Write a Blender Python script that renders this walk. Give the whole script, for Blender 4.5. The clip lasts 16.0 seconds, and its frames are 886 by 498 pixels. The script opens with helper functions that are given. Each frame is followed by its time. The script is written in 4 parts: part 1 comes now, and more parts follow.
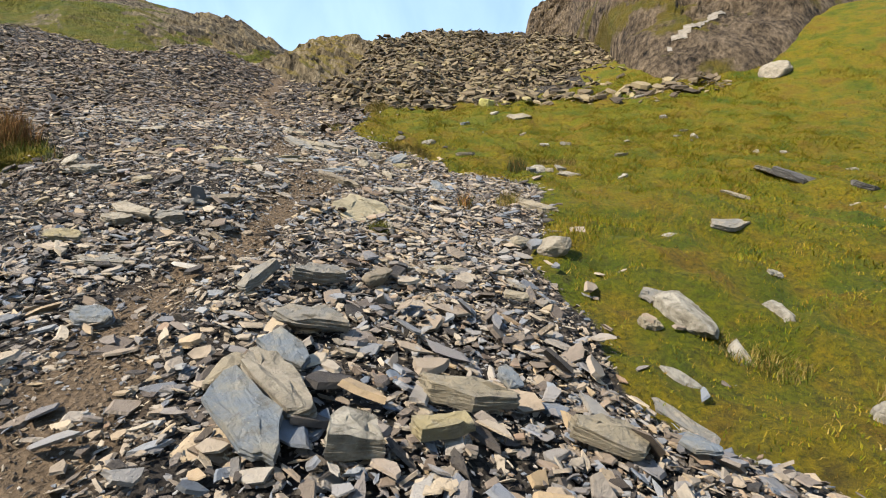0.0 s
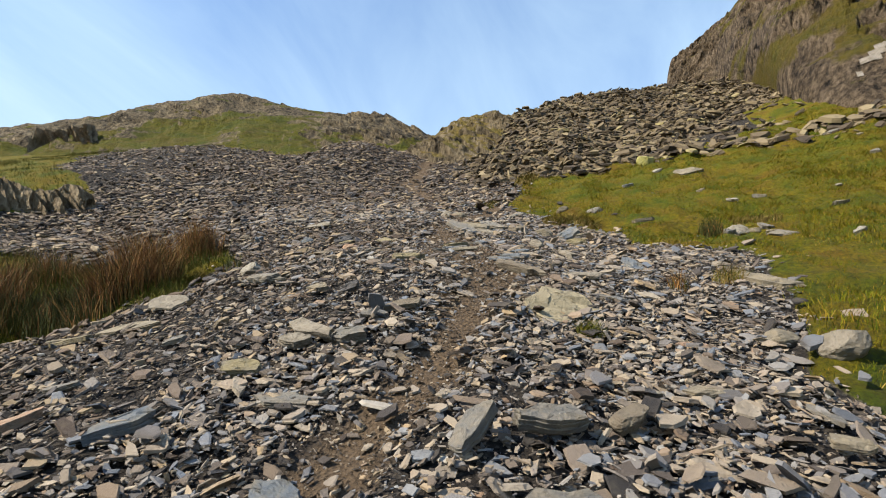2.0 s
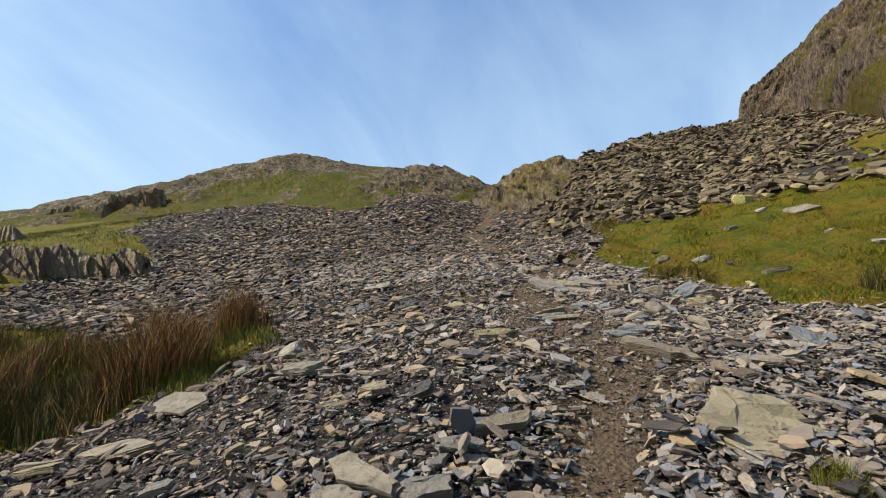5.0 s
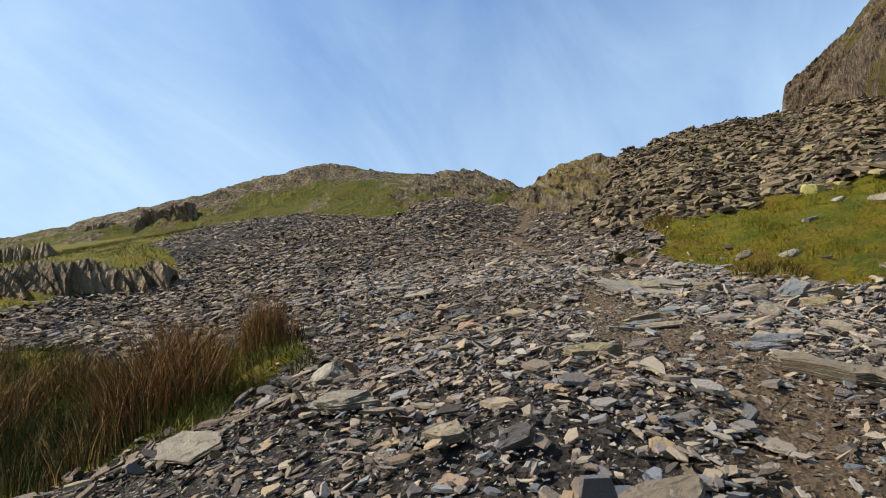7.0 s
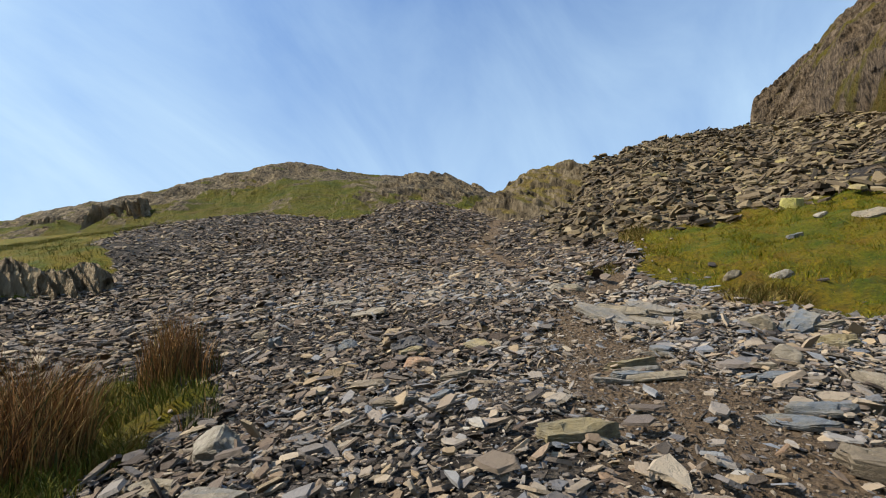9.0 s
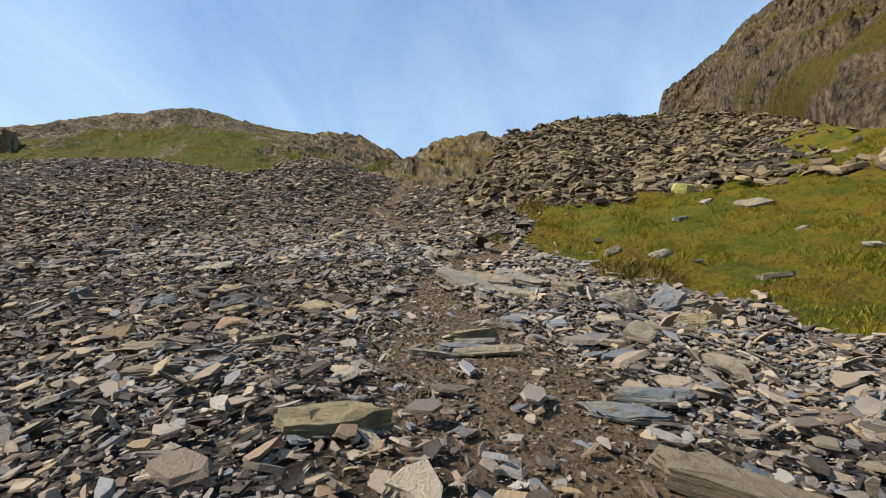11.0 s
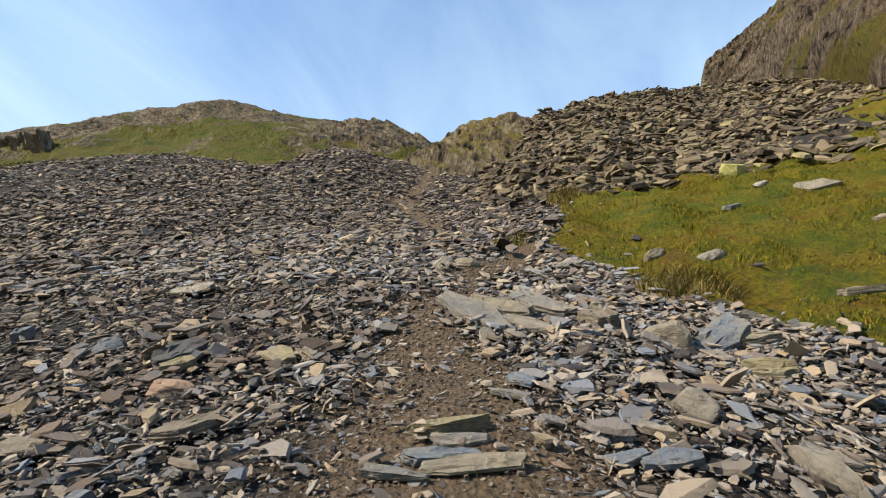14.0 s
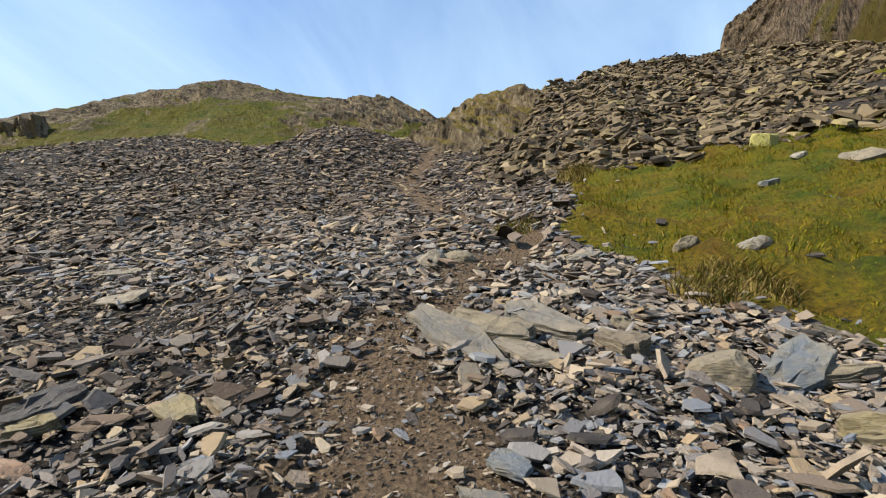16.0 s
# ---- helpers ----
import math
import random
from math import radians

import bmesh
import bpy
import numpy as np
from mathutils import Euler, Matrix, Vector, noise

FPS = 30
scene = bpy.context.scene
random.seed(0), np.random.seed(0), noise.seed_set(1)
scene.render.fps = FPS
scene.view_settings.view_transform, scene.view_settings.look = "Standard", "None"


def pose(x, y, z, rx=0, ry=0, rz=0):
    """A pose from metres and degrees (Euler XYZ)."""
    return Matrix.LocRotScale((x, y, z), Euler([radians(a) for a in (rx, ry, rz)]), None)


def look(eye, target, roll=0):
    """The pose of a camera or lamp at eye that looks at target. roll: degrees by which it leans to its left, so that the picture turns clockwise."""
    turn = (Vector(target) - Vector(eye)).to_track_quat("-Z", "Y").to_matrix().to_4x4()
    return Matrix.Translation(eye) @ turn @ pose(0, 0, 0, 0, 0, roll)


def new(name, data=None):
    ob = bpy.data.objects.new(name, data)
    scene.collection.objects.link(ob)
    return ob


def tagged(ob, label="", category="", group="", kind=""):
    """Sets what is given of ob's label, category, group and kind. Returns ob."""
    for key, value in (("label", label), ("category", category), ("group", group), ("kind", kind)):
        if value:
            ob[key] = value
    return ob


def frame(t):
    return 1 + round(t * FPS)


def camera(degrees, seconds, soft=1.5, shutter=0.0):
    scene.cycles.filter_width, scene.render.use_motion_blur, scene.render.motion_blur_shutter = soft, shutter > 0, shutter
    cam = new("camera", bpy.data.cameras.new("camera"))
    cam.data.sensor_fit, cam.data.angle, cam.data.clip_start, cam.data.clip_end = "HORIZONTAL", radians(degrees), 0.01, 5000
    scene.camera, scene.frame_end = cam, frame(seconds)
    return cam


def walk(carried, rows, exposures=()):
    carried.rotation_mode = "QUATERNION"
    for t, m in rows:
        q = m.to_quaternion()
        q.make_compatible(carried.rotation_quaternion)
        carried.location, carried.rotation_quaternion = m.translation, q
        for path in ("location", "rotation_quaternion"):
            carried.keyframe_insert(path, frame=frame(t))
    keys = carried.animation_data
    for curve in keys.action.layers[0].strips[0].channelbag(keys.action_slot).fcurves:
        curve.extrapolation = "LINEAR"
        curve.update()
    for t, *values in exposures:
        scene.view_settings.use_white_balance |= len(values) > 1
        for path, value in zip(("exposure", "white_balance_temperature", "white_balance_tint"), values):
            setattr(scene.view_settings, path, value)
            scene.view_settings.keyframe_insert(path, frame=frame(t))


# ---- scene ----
cam = camera(76.5, 16.0, 1.1)
PATH = [
    (0, (0.063, -0.312, 1.501), (0.085, 1.656, 1.856), 0.4),
    (0.5, (-0.117, -0.03, 1.662), (-0.303, 1.921, 2.06), 0.1),
    (1, (-0.274, 0.167, 1.777), (-0.638, 2.072, 2.265), 0.0),
    (1.5, (-0.472, 0.347, 1.97), (-0.904, 2.212, 2.551), 0.2),
    (2, (-0.608, 0.643, 2.052), (-1.078, 2.496, 2.641), -0.1),
    (2.5, (-0.732, 0.901, 2.077), (-1.248, 2.738, 2.675), -0.1),
    (3, (-0.956, 1.188, 2.266), (-1.502, 3.019, 2.856), 0.1),
    (3.5, (-0.955, 1.454, 2.41), (-1.504, 3.251, 3.094), -0.0),
    (4, (-1.015, 1.81, 2.576), (-1.569, 3.588, 3.306), -0.1),
    (4.2, (-1.066, 1.876, 2.59), (-1.64, 3.645, 3.326), 0.0),
    (4.5, (-1.226, 1.993, 2.625), (-1.836, 3.745, 3.372), 0.3),
    (5, (-1.373, 2.176, 2.806), (-2.024, 3.909, 3.565), 0.4),
    (5.2, (-1.428, 2.291, 2.786), (-2.093, 4.017, 3.547), 0.3),
    (7.3, (-2.165, 3.331, 3.304), (-2.91, 5.013, 4.089), 0.1),
    (7.5, (-2.19, 3.461, 3.395), (-2.929, 5.148, 4.174), 0.1),
    (8, (-2.211, 3.691, 3.445), (-2.945, 5.392, 4.199), 0.1),
    (8.5, (-2.357, 4.111, 3.624), (-3.052, 5.836, 4.361), 0.1),
    (9, (-2.325, 4.22, 3.784), (-2.967, 5.939, 4.578), 0.1),
    (9.5, (-2.099, 4.453, 3.81), (-2.623, 6.215, 4.598), -0.1),
    (10, (-2.002, 4.643, 3.839), (-2.434, 6.448, 4.586), 0.0),
    (10.2, (-1.986, 4.773, 3.83), (-2.394, 6.587, 4.566), 0.3),
    (12.3, (-1.809, 5.525, 4.286), (-2.165, 7.382, 4.937), 0.6),
    (12.5, (-1.783, 5.586, 4.328), (-2.145, 7.443, 4.977), 0.6),
    (13, (-1.643, 5.838, 4.448), (-2.012, 7.696, 5.089), 0.1),
    (13.5, (-1.685, 6.018, 4.584), (-2.126, 7.862, 5.218), 0.2),
    (14, (-1.779, 6.113, 4.651), (-2.279, 7.943, 5.285), 0.4),
    (14.5, (-1.768, 6.421, 4.6), (-2.275, 8.26, 5.201), -0.1),
    (15, (-1.743, 6.756, 4.827), (-2.265, 8.6, 5.401), -0.3),
    (15.5, (-1.745, 7.001, 4.874), (-2.288, 8.84, 5.441), -0.2),
    (16, (-1.804, 7.265, 5.19), (-2.354, 9.104, 5.75), -0.2),
]
walk(cam, [(t, look(eye, target, roll)) for t, eye, target, roll in PATH],
     [(t, e + 0.40, 6620, 9) for t, e in ((0, 1.08), (0.5, 0.98), (1.5, 0.78), (3.0, 0.67), (5.0, 0.56), (9.0, 0.56), (12.5, 0.66), (16.0, 0.74))])

# ---- world, sun ----
SUN_DIR = Vector((-0.61, -0.47, 0.64)).normalized()      # towards the sun
sun_data = bpy.data.lights.new("sun", "SUN")
sun_data.energy, sun_data.angle, sun_data.color = 5.0, radians(0.6), (1.0, 0.90, 0.74)
sun = new("sun", sun_data)
sun.matrix_world = look((0, 0, 60), Vector((0, 0, 60)) - SUN_DIR)

world = bpy.data.worlds.new("world")
scene.world = world
world.use_nodes = True
wt = world.node_tree
wt.nodes.clear()


def wn(kind, **sets):
    n = wt.nodes.new(kind)
    for k, v in sets.items():
        n.inputs[k].default_value = v
    return n


sky = wt.nodes.new("ShaderNodeTexSky")
sky.sky_type = "NISHITA"
sky.sun_disc = False
sky.sun_elevation = math.asin(SUN_DIR.z)
sky.sun_rotation = math.atan2(SUN_DIR.x, SUN_DIR.y)
sky.altitude, sky.air_density, sky.dust_density, sky.ozone_density = 400, 1.0, 0.4, 3.0
coord = wt.nodes.new("ShaderNodeTexCoord")
parts = wt.nodes.new("ShaderNodeSeparateXYZ")
wt.links.new(coord.outputs["Generated"], parts.inputs[0])


def wmath(op, a, b):
    n = wt.nodes.new("ShaderNodeMath")
    n.operation = op
    for k, v in enumerate((a, b)):
        if isinstance(v, (int, float)):
            n.inputs[k].default_value = v
        else:
            wt.links.new(v, n.inputs[k])
    return n.outputs[0]


# thin streaks of high cloud on a flat layer, drawn out along one direction
high = wmath("ADD", wmath("MAXIMUM", parts.outputs[2], 0.0), 0.22)
layer = wt.nodes.new("ShaderNodeCombineXYZ")
wt.links.new(wmath("DIVIDE", parts.outputs[0], high), layer.inputs[0])
wt.links.new(wmath("DIVIDE", parts.outputs[1], high), layer.inputs[1])
mapping = wt.nodes.new("ShaderNodeMapping")
mapping.inputs["Rotation"].default_value = (0, 0, radians(-28))
mapping.inputs["Scale"].default_value = (1.9, 0.75, 1.0)
wt.links.new(layer.outputs[0], mapping.inputs["Vector"])
wisps = wn("ShaderNodeTexNoise", Scale=1.5, Detail=9.0, Roughness=0.58, Distortion=0.7)
wt.links.new(mapping.outputs[0], wisps.inputs["Vector"])
broad = wn("ShaderNodeTexNoise", Scale=0.9, Detail=3.0)
wt.links.new(layer.outputs[0], broad.inputs["Vector"])
both = wt.nodes.new("ShaderNodeMath")
both.operation = "MULTIPLY_ADD"
wt.links.new(broad.outputs[0], both.inputs[0])
both.inputs[1].default_value = 0.7
wt.links.new(wisps.outputs[0], both.inputs[2])
cover = wt.nodes.new("ShaderNodeMapRange")
wt.links.new(both.outputs[0], cover.inputs[0])
cover.inputs[1].default_value, cover.inputs[2].default_value = 0.68, 1.22
cover.inputs[3].default_value, cover.inputs[4].default_value = 0.23, 0.70
# whiter towards the horizon
haze = wt.nodes.new("ShaderNodeMapRange")
wt.links.new(parts.outputs[2], haze.inputs[0])
for i, v in ((1, 0.36), (2, 0.74), (3, 0.52), (4, 0.0)):
    haze.inputs[i].default_value = v
veil = wt.nodes.new("ShaderNodeMath")
veil.operation, veil.use_clamp = "ADD", True
wt.links.new(haze.outputs[0], veil.inputs[0])
wt.links.new(cover.outputs[0], veil.inputs[1])
cloud_mix = wt.nodes.new("ShaderNodeMix")
cloud_mix.data_type = "RGBA"
wt.links.new(veil.outputs[0], cloud_mix.inputs[0])
clear = wt.nodes.new("ShaderNodeMix")
clear.data_type, clear.blend_type = "RGBA", "MULTIPLY"
clear.inputs[0].default_value = 1.0
clear.inputs[7].default_value = (0.56, 1.14, 1.76, 1)
wt.links.new(sky.outputs[0], clear.inputs[6])
wt.links.new(clear.outputs[2], cloud_mix.inputs[6])
cloud_mix.inputs[7].default_value = (4.5, 6.2, 7.9, 1)
back = wn("ShaderNodeBackground", Strength=0.068)
wt.links.new(cloud_mix.outputs[2], back.inputs[0])
out = wt.nodes.new("ShaderNodeOutputWorld")
wt.links.new(back.outputs[0], out.inputs[0])


# ---- materials ----
def material(name):
    m = bpy.data.materials.new(name)
    m.use_nodes = True
    t = m.node_tree
    t.nodes.clear()
    bsdf = t.nodes.new("ShaderNodeBsdfPrincipled")
    o = t.nodes.new("ShaderNodeOutputMaterial")
    t.links.new(bsdf.outputs[0], o.inputs[0])
    return m, t, bsdf


def node(t, kind, links=(), **sets):
    n = t.nodes.new(kind)
    for k, v in sets.items():
        n.inputs[k].default_value = v
    for k, s in links:
        t.links.new(s, n.inputs[k])
    return n


def noise_tex(t, vec, scale, detail=4.0, rough=0.55, dist=0.0):
    return node(t, "ShaderNodeTexNoise", [("Vector", vec)], Scale=scale, Detail=detail, Roughness=rough, Distortion=dist).outputs[0]


def ramp(t, fac, stops):
    n = t.nodes.new("ShaderNodeValToRGB")
    t.links.new(fac, n.inputs[0])
    e = n.color_ramp.elements
    while len(e) < len(stops):
        e.new(0.5)
    for el, (p, c) in zip(e, stops):
        el.position, el.color = p, (*c, 1)
    return n.outputs[0]


def mix(t, fac, a, b, mode="MIX"):
    n = t.nodes.new("ShaderNodeMix")
    n.data_type, n.blend_type = "RGBA", mode
    for i, v in ((0, fac), (6, a), (7, b)):
        if isinstance(v, (int, float)):
            n.inputs[i].default_value = v
        elif isinstance(v, tuple):
            n.inputs[i].default_value = (*v, 1)
        else:
            t.links.new(v, n.inputs[i])
    return n.outputs[2]


def span(t, v, a, b, lo=0.0, hi=1.0):
    n = t.nodes.new("ShaderNodeMapRange")
    t.links.new(v, n.inputs[0])
    for i, x in ((1, a), (2, b), (3, lo), (4, hi)):
        n.inputs[i].default_value = x
    return n.outputs[0]


def bump(t, bsdf, height, strength, distance):
    n = node(t, "ShaderNodeBump", [("Height", height)], Strength=strength, Distance=distance)
    t.links.new(n.outputs[0], bsdf.inputs["Normal"])


def place(t, kind="Object"):
    return t.nodes.new("ShaderNodeTexCoord").outputs[kind]


SLATE = [(0.00, (0.030, 0.027, 0.027)), (0.12, (0.097, 0.079, 0.069)), (0.22, (0.195, 0.154, 0.122)), (0.32, (0.111, 0.133, 0.171)), (0.40, (0.220, 0.177, 0.142)), (0.48, (0.328, 0.265, 0.197)),
         (0.56, (0.160, 0.182, 0.223)), (0.64, (0.241, 0.203, 0.166)), (0.72, (0.365, 0.302, 0.228)), (0.79, (0.225, 0.244, 0.275)), (0.86, (0.340, 0.245, 0.143)), (0.92, (0.399, 0.342, 0.270)),
         (0.97, (0.217, 0.139, 0.090)), (1.00, (0.431, 0.408, 0.369))]
TIP = [(0.0, (0.024, 0.018, 0.012)), (0.3, (0.073, 0.053, 0.034)), (0.55, (0.127, 0.095, 0.057)), (0.8, (0.182, 0.141, 0.084)), (0.93, (0.237, 0.188, 0.110)), (1.0, (0.275, 0.230, 0.103))]


FLANK = [(0.00, (0.030, 0.024, 0.022)), (0.20, (0.087, 0.062, 0.047)), (0.38, (0.153, 0.110, 0.079)), (0.52, (0.099, 0.098, 0.107)), (0.66, (0.202, 0.144, 0.094)), (0.80, (0.142, 0.133, 0.132)), (0.90, (0.289, 0.213, 0.128)), (1.00, (0.345, 0.279, 0.195))]


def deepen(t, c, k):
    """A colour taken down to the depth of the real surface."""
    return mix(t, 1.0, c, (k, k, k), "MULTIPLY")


def slate(name, stops, island=True, lichen=0.0, spread=1.0):
    """Cleaved slate: one tone to a stone, cloudy weathering over it, fine cleavage relief."""
    m, t, b = material(name)
    p = place(t)
    if island:
        seed = t.nodes.new("ShaderNodeNewGeometry").outputs["Random Per Island"]
    else:
        seed = t.nodes.new("ShaderNodeObjectInfo").outputs["Random"]
    base = ramp(t, seed, stops)
    cloud = noise_tex(t, p, 9.0, 6.0, 0.65)
    grain = noise_tex(t, p, 70.0, 5.0, 0.7)
    c = mix(t, span(t, cloud, 0.5, 0.78, 0.0, 0.30), base, (0.27, 0.225, 0.16))
    c = mix(t, span(t, noise_tex(t, p, 4.0, 4.0), 0.56, 0.70, 0.0, 0.6), c, (0.105, 0.088, 0.072))
    c = mix(t, span(t, grain, 0.3, 0.75, 0.0, 0.45), c, (0.42, 0.40, 0.37), "OVERLAY")
    if lichen:
        c = mix(t, span(t, noise_tex(t, p, 5.5, 8.0, 0.7), 0.60, 0.68, 0.0, lichen), c, (0.42, 0.41, 0.33))
        c = mix(t, span(t, noise_tex(t, p, 2.3, 6.0, 0.6), 0.60, 0.72, 0.0, lichen), c, (0.30, 0.29, 0.10))
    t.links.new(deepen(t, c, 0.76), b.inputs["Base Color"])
    t.links.new(span(t, cloud, 0.3, 0.7, 0.65, 0.9), b.inputs["Roughness"])
    b.inputs["Specular IOR Level"].default_value = 0.25
    rough = mix(t, 0.45, noise_tex(t, p, 22.0, 6.0, 0.7), grain)
    bump(t, b, rough, 0.8, 0.035)
    return m


def tone_stone(name, colour, stain, stain_amount=0.5, scale=6.0):
    """One stone's own colour with stains of another."""
    m, t, b = material(name)
    p = place(t)
    cloud = noise_tex(t, p, scale, 7.0, 0.65, 0.4)
    grain = noise_tex(t, p, 60.0, 6.0, 0.7)
    c = mix(t, span(t, cloud, 0.42, 0.64, 0.0, stain_amount), colour, stain)
    c = mix(t, span(t, noise_tex(t, p, scale * 3.1, 5.0, 0.6), 0.55, 0.75, 0.0, 0.55), c, tuple(0.55 * v for v in colour))
    c = mix(t, span(t, noise_tex(t, p, scale * 1.7, 9.0, 0.75), 0.56, 0.66, 0.0, 0.75), c, tuple(0.42 * v for v in stain))
    c = mix(t, span(t, noise_tex(t, p, scale * 5.0, 8.0, 0.75), 0.60, 0.68, 0.0, 0.6), c, (0.44, 0.42, 0.36))
    c = mix(t, span(t, grain, 0.3, 0.75, 0.0, 0.7), c, (0.45, 0.43, 0.40), "OVERLAY")
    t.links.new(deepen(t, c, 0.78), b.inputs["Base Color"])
    t.links.new(span(t, cloud, 0.3, 0.7, 0.65, 0.9), b.inputs["Roughness"])
    b.inputs["Specular IOR Level"].default_value = 0.25
    layers = node(t, "ShaderNodeMapping", [("Vector", p)], Scale=(2.0, 2.0, 26.0)).outputs[0]
    rough = mix(t, 0.5, noise_tex(t, layers, 4.0, 6.0, 0.7), noise_tex(t, p, 26.0, 8.0, 0.72))
    bump(t, b, rough, 1.0, 0.05)
    return m


M_SCREE = slate("slate_scree", SLATE)
M_FLANK = slate("slate_flank", FLANK)
EARTH = [(0.0, (0.055, 0.038, 0.024)), (0.5, (0.135, 0.096, 0.062)), (0.85, (0.205, 0.158, 0.11)), (1.0, (0.27, 0.24, 0.20))]
M_EARTH = slate("earth_crumb", EARTH)
M_PIECE = slate("slate_piece", SLATE, island=False)
M_TIP = slate("slate_tip", TIP, lichen=0.16)
M_TIP_PIECE = slate("slate_tip_piece", TIP, island=False, lichen=0.25)
BLUE = tone_stone("blue_slate", (0.135, 0.158, 0.19), (0.24, 0.222, 0.185), 0.85)
GREY = tone_stone("grey_slate", (0.17, 0.165, 0.155), (0.28, 0.24, 0.185), 0.8)
TAN = tone_stone("tan_slate", (0.27, 0.23, 0.165), (0.17, 0.155, 0.13), 0.8)
BROWN = tone_stone("brown_slate", (0.17, 0.14, 0.105), (0.26, 0.225, 0.17), 0.7)
PALE = tone_stone("pale_stone", (0.27, 0.238, 0.19), (0.17, 0.15, 0.12), 0.85)
RUST = tone_stone("rust_stone", (0.37, 0.24, 0.165), (0.30, 0.265, 0.21), 0.6)
DARK = tone_stone("dark_slate", (0.075, 0.072, 0.075), (0.13, 0.12, 0.11), 0.6)
OCHRE = tone_stone("ochre_stone", (0.27, 0.225, 0.125), (0.22, 0.20, 0.16), 0.8)
LICHEN = tone_stone("lichen_stone", (0.32, 0.295, 0.25), (0.12, 0.105, 0.08), 0.9, 7.0)
SAND = tone_stone("sandy_slate", (0.33, 0.285, 0.19), (0.27, 0.235, 0.17), 0.5, 3.0)
YELLOW = tone_stone("yellow_lichen_stone", (0.40, 0.38, 0.11), (0.27, 0.25, 0.15), 0.6)


def ground_material():
    """Gravelly earth and turf, shared out by the sheet's own turf and path values; gap shade is in the chip colours."""
    m, t, b = material("ground")
    p = place(t)
    turf = node(t, "ShaderNodeAttribute")
    turf.attribute_name = "turf"
    path = node(t, "ShaderNodeAttribute")
    path.attribute_name = "path"
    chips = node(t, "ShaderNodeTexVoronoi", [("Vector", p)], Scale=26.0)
    # chips kept near-black: shade of the gaps between stones, painted into the sheet
    chip_gap_shade = ramp(t, chips.outputs["Color"], [(0.0, (0.014, 0.012, 0.011)), (0.5, (0.034, 0.029, 0.026)), (1.0, (0.10, 0.087, 0.074))])
    earth = ramp(t, noise_tex(t, p, 26.0, 9.0, 0.78), [(0.25, (0.056, 0.038, 0.024)), (0.55, (0.150, 0.106, 0.068)), (0.8, (0.24, 0.187, 0.132))])
    pathy = mix(t, 0.5, path.outputs["Fac"], noise_tex(t, p, 3.0, 5.0))
    stony = mix(t, span(t, pathy, 0.3, 0.62), chip_gap_shade, earth)
    tone = noise_tex(t, p, 1.1, 6.0, 0.6, 0.4)
    green = ramp(t, tone, [(0.30, (0.043, 0.080, 0.002)), (0.44, (0.120, 0.122, 0.002)), (0.56, (0.190, 0.142, 0.004)), (0.70, (0.160, 0.088, 0.008))])
    green = mix(t, span(t, noise_tex(t, p, 17.0, 9.0, 0.8), 0.42, 0.64, 0.0, 0.9), green, (0.022, 0.030, 0.003))
    green = mix(t, span(t, noise_tex(t, p, 4.2, 8.0, 0.72, 0.2), 0.52, 0.70, 0.0, 0.8), green, (0.060, 0.044, 0.008))
    edge = mix(t, 0.35, turf.outputs["Fac"], noise_tex(t, p, 6.0, 6.0, 0.7))
    c = mix(t, span(t, edge, 0.46, 0.56), stony, green)
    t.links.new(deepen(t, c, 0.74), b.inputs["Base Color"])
    b.inputs["Roughness"].default_value = 0.9
    b.inputs["Specular IOR Level"].default_value = 0.15
    h = mix(t, span(t, edge, 0.46, 0.56), mix(t, 0.5, chips.outputs["Distance"], noise_tex(t, p, 40.0, 6.0, 0.7)), noise_tex(t, p, 9.0, 10.0, 0.78))
    bump(t, b, h, 1.0, 0.10)
    return m


def hill_material(name, grass_stops, rock_crevice_stops, rock_at, lean, tall=0.22):
    """Turf broken by ribs of upright rock; the ribs show where the face is steep. Crevice shade is in the rock colours.
    """
    m, t, b = material(name)
    p = place(t)
    ribs = node(t, "ShaderNodeMapping", [("Vector", p)], Rotation=(0.0, radians(lean), 0.0), Scale=(1.0, 0.8, tall)).outputs[0]
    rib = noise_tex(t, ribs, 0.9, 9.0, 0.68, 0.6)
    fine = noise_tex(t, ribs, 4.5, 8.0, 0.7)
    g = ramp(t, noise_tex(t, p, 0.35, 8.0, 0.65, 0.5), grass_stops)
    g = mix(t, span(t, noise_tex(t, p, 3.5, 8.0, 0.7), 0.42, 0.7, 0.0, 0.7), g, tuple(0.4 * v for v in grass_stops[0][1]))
    # low rib noise, a hollow in the bump too, is painted dark as crevice shade
    r = ramp(t, mix(t, 0.6, rib, fine), rock_crevice_stops)
    mask = node(t, "ShaderNodeAttribute")
    mask.attribute_name = "rock"
    steep = t.nodes.new("ShaderNodeSeparateXYZ")
    t.links.new(t.nodes.new("ShaderNodeNewGeometry").outputs["Normal"], steep.inputs[0])
    s = t.nodes.new("ShaderNodeMath")
    s.operation = "SUBTRACT"
    t.links.new(mask.outputs["Fac"], s.inputs[0])
    t.links.new(span(t, steep.outputs[2], 0.35, 0.9, -0.25, 0.25), s.inputs[1])
    k = mix(t, 0.45, s.outputs[0], noise_tex(t, p, 0.8, 9.0, 0.7))
    c = mix(t, span(t, k, rock_at, rock_at + 0.10), g, r)
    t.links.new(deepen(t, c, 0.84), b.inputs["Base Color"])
    b.inputs["Roughness"].default_value = 0.9
    b.inputs["Specular IOR Level"].default_value = 0.15
    bump(t, b, mix(t, 0.5, fine, rib), 1.0, 1.1)
    return m


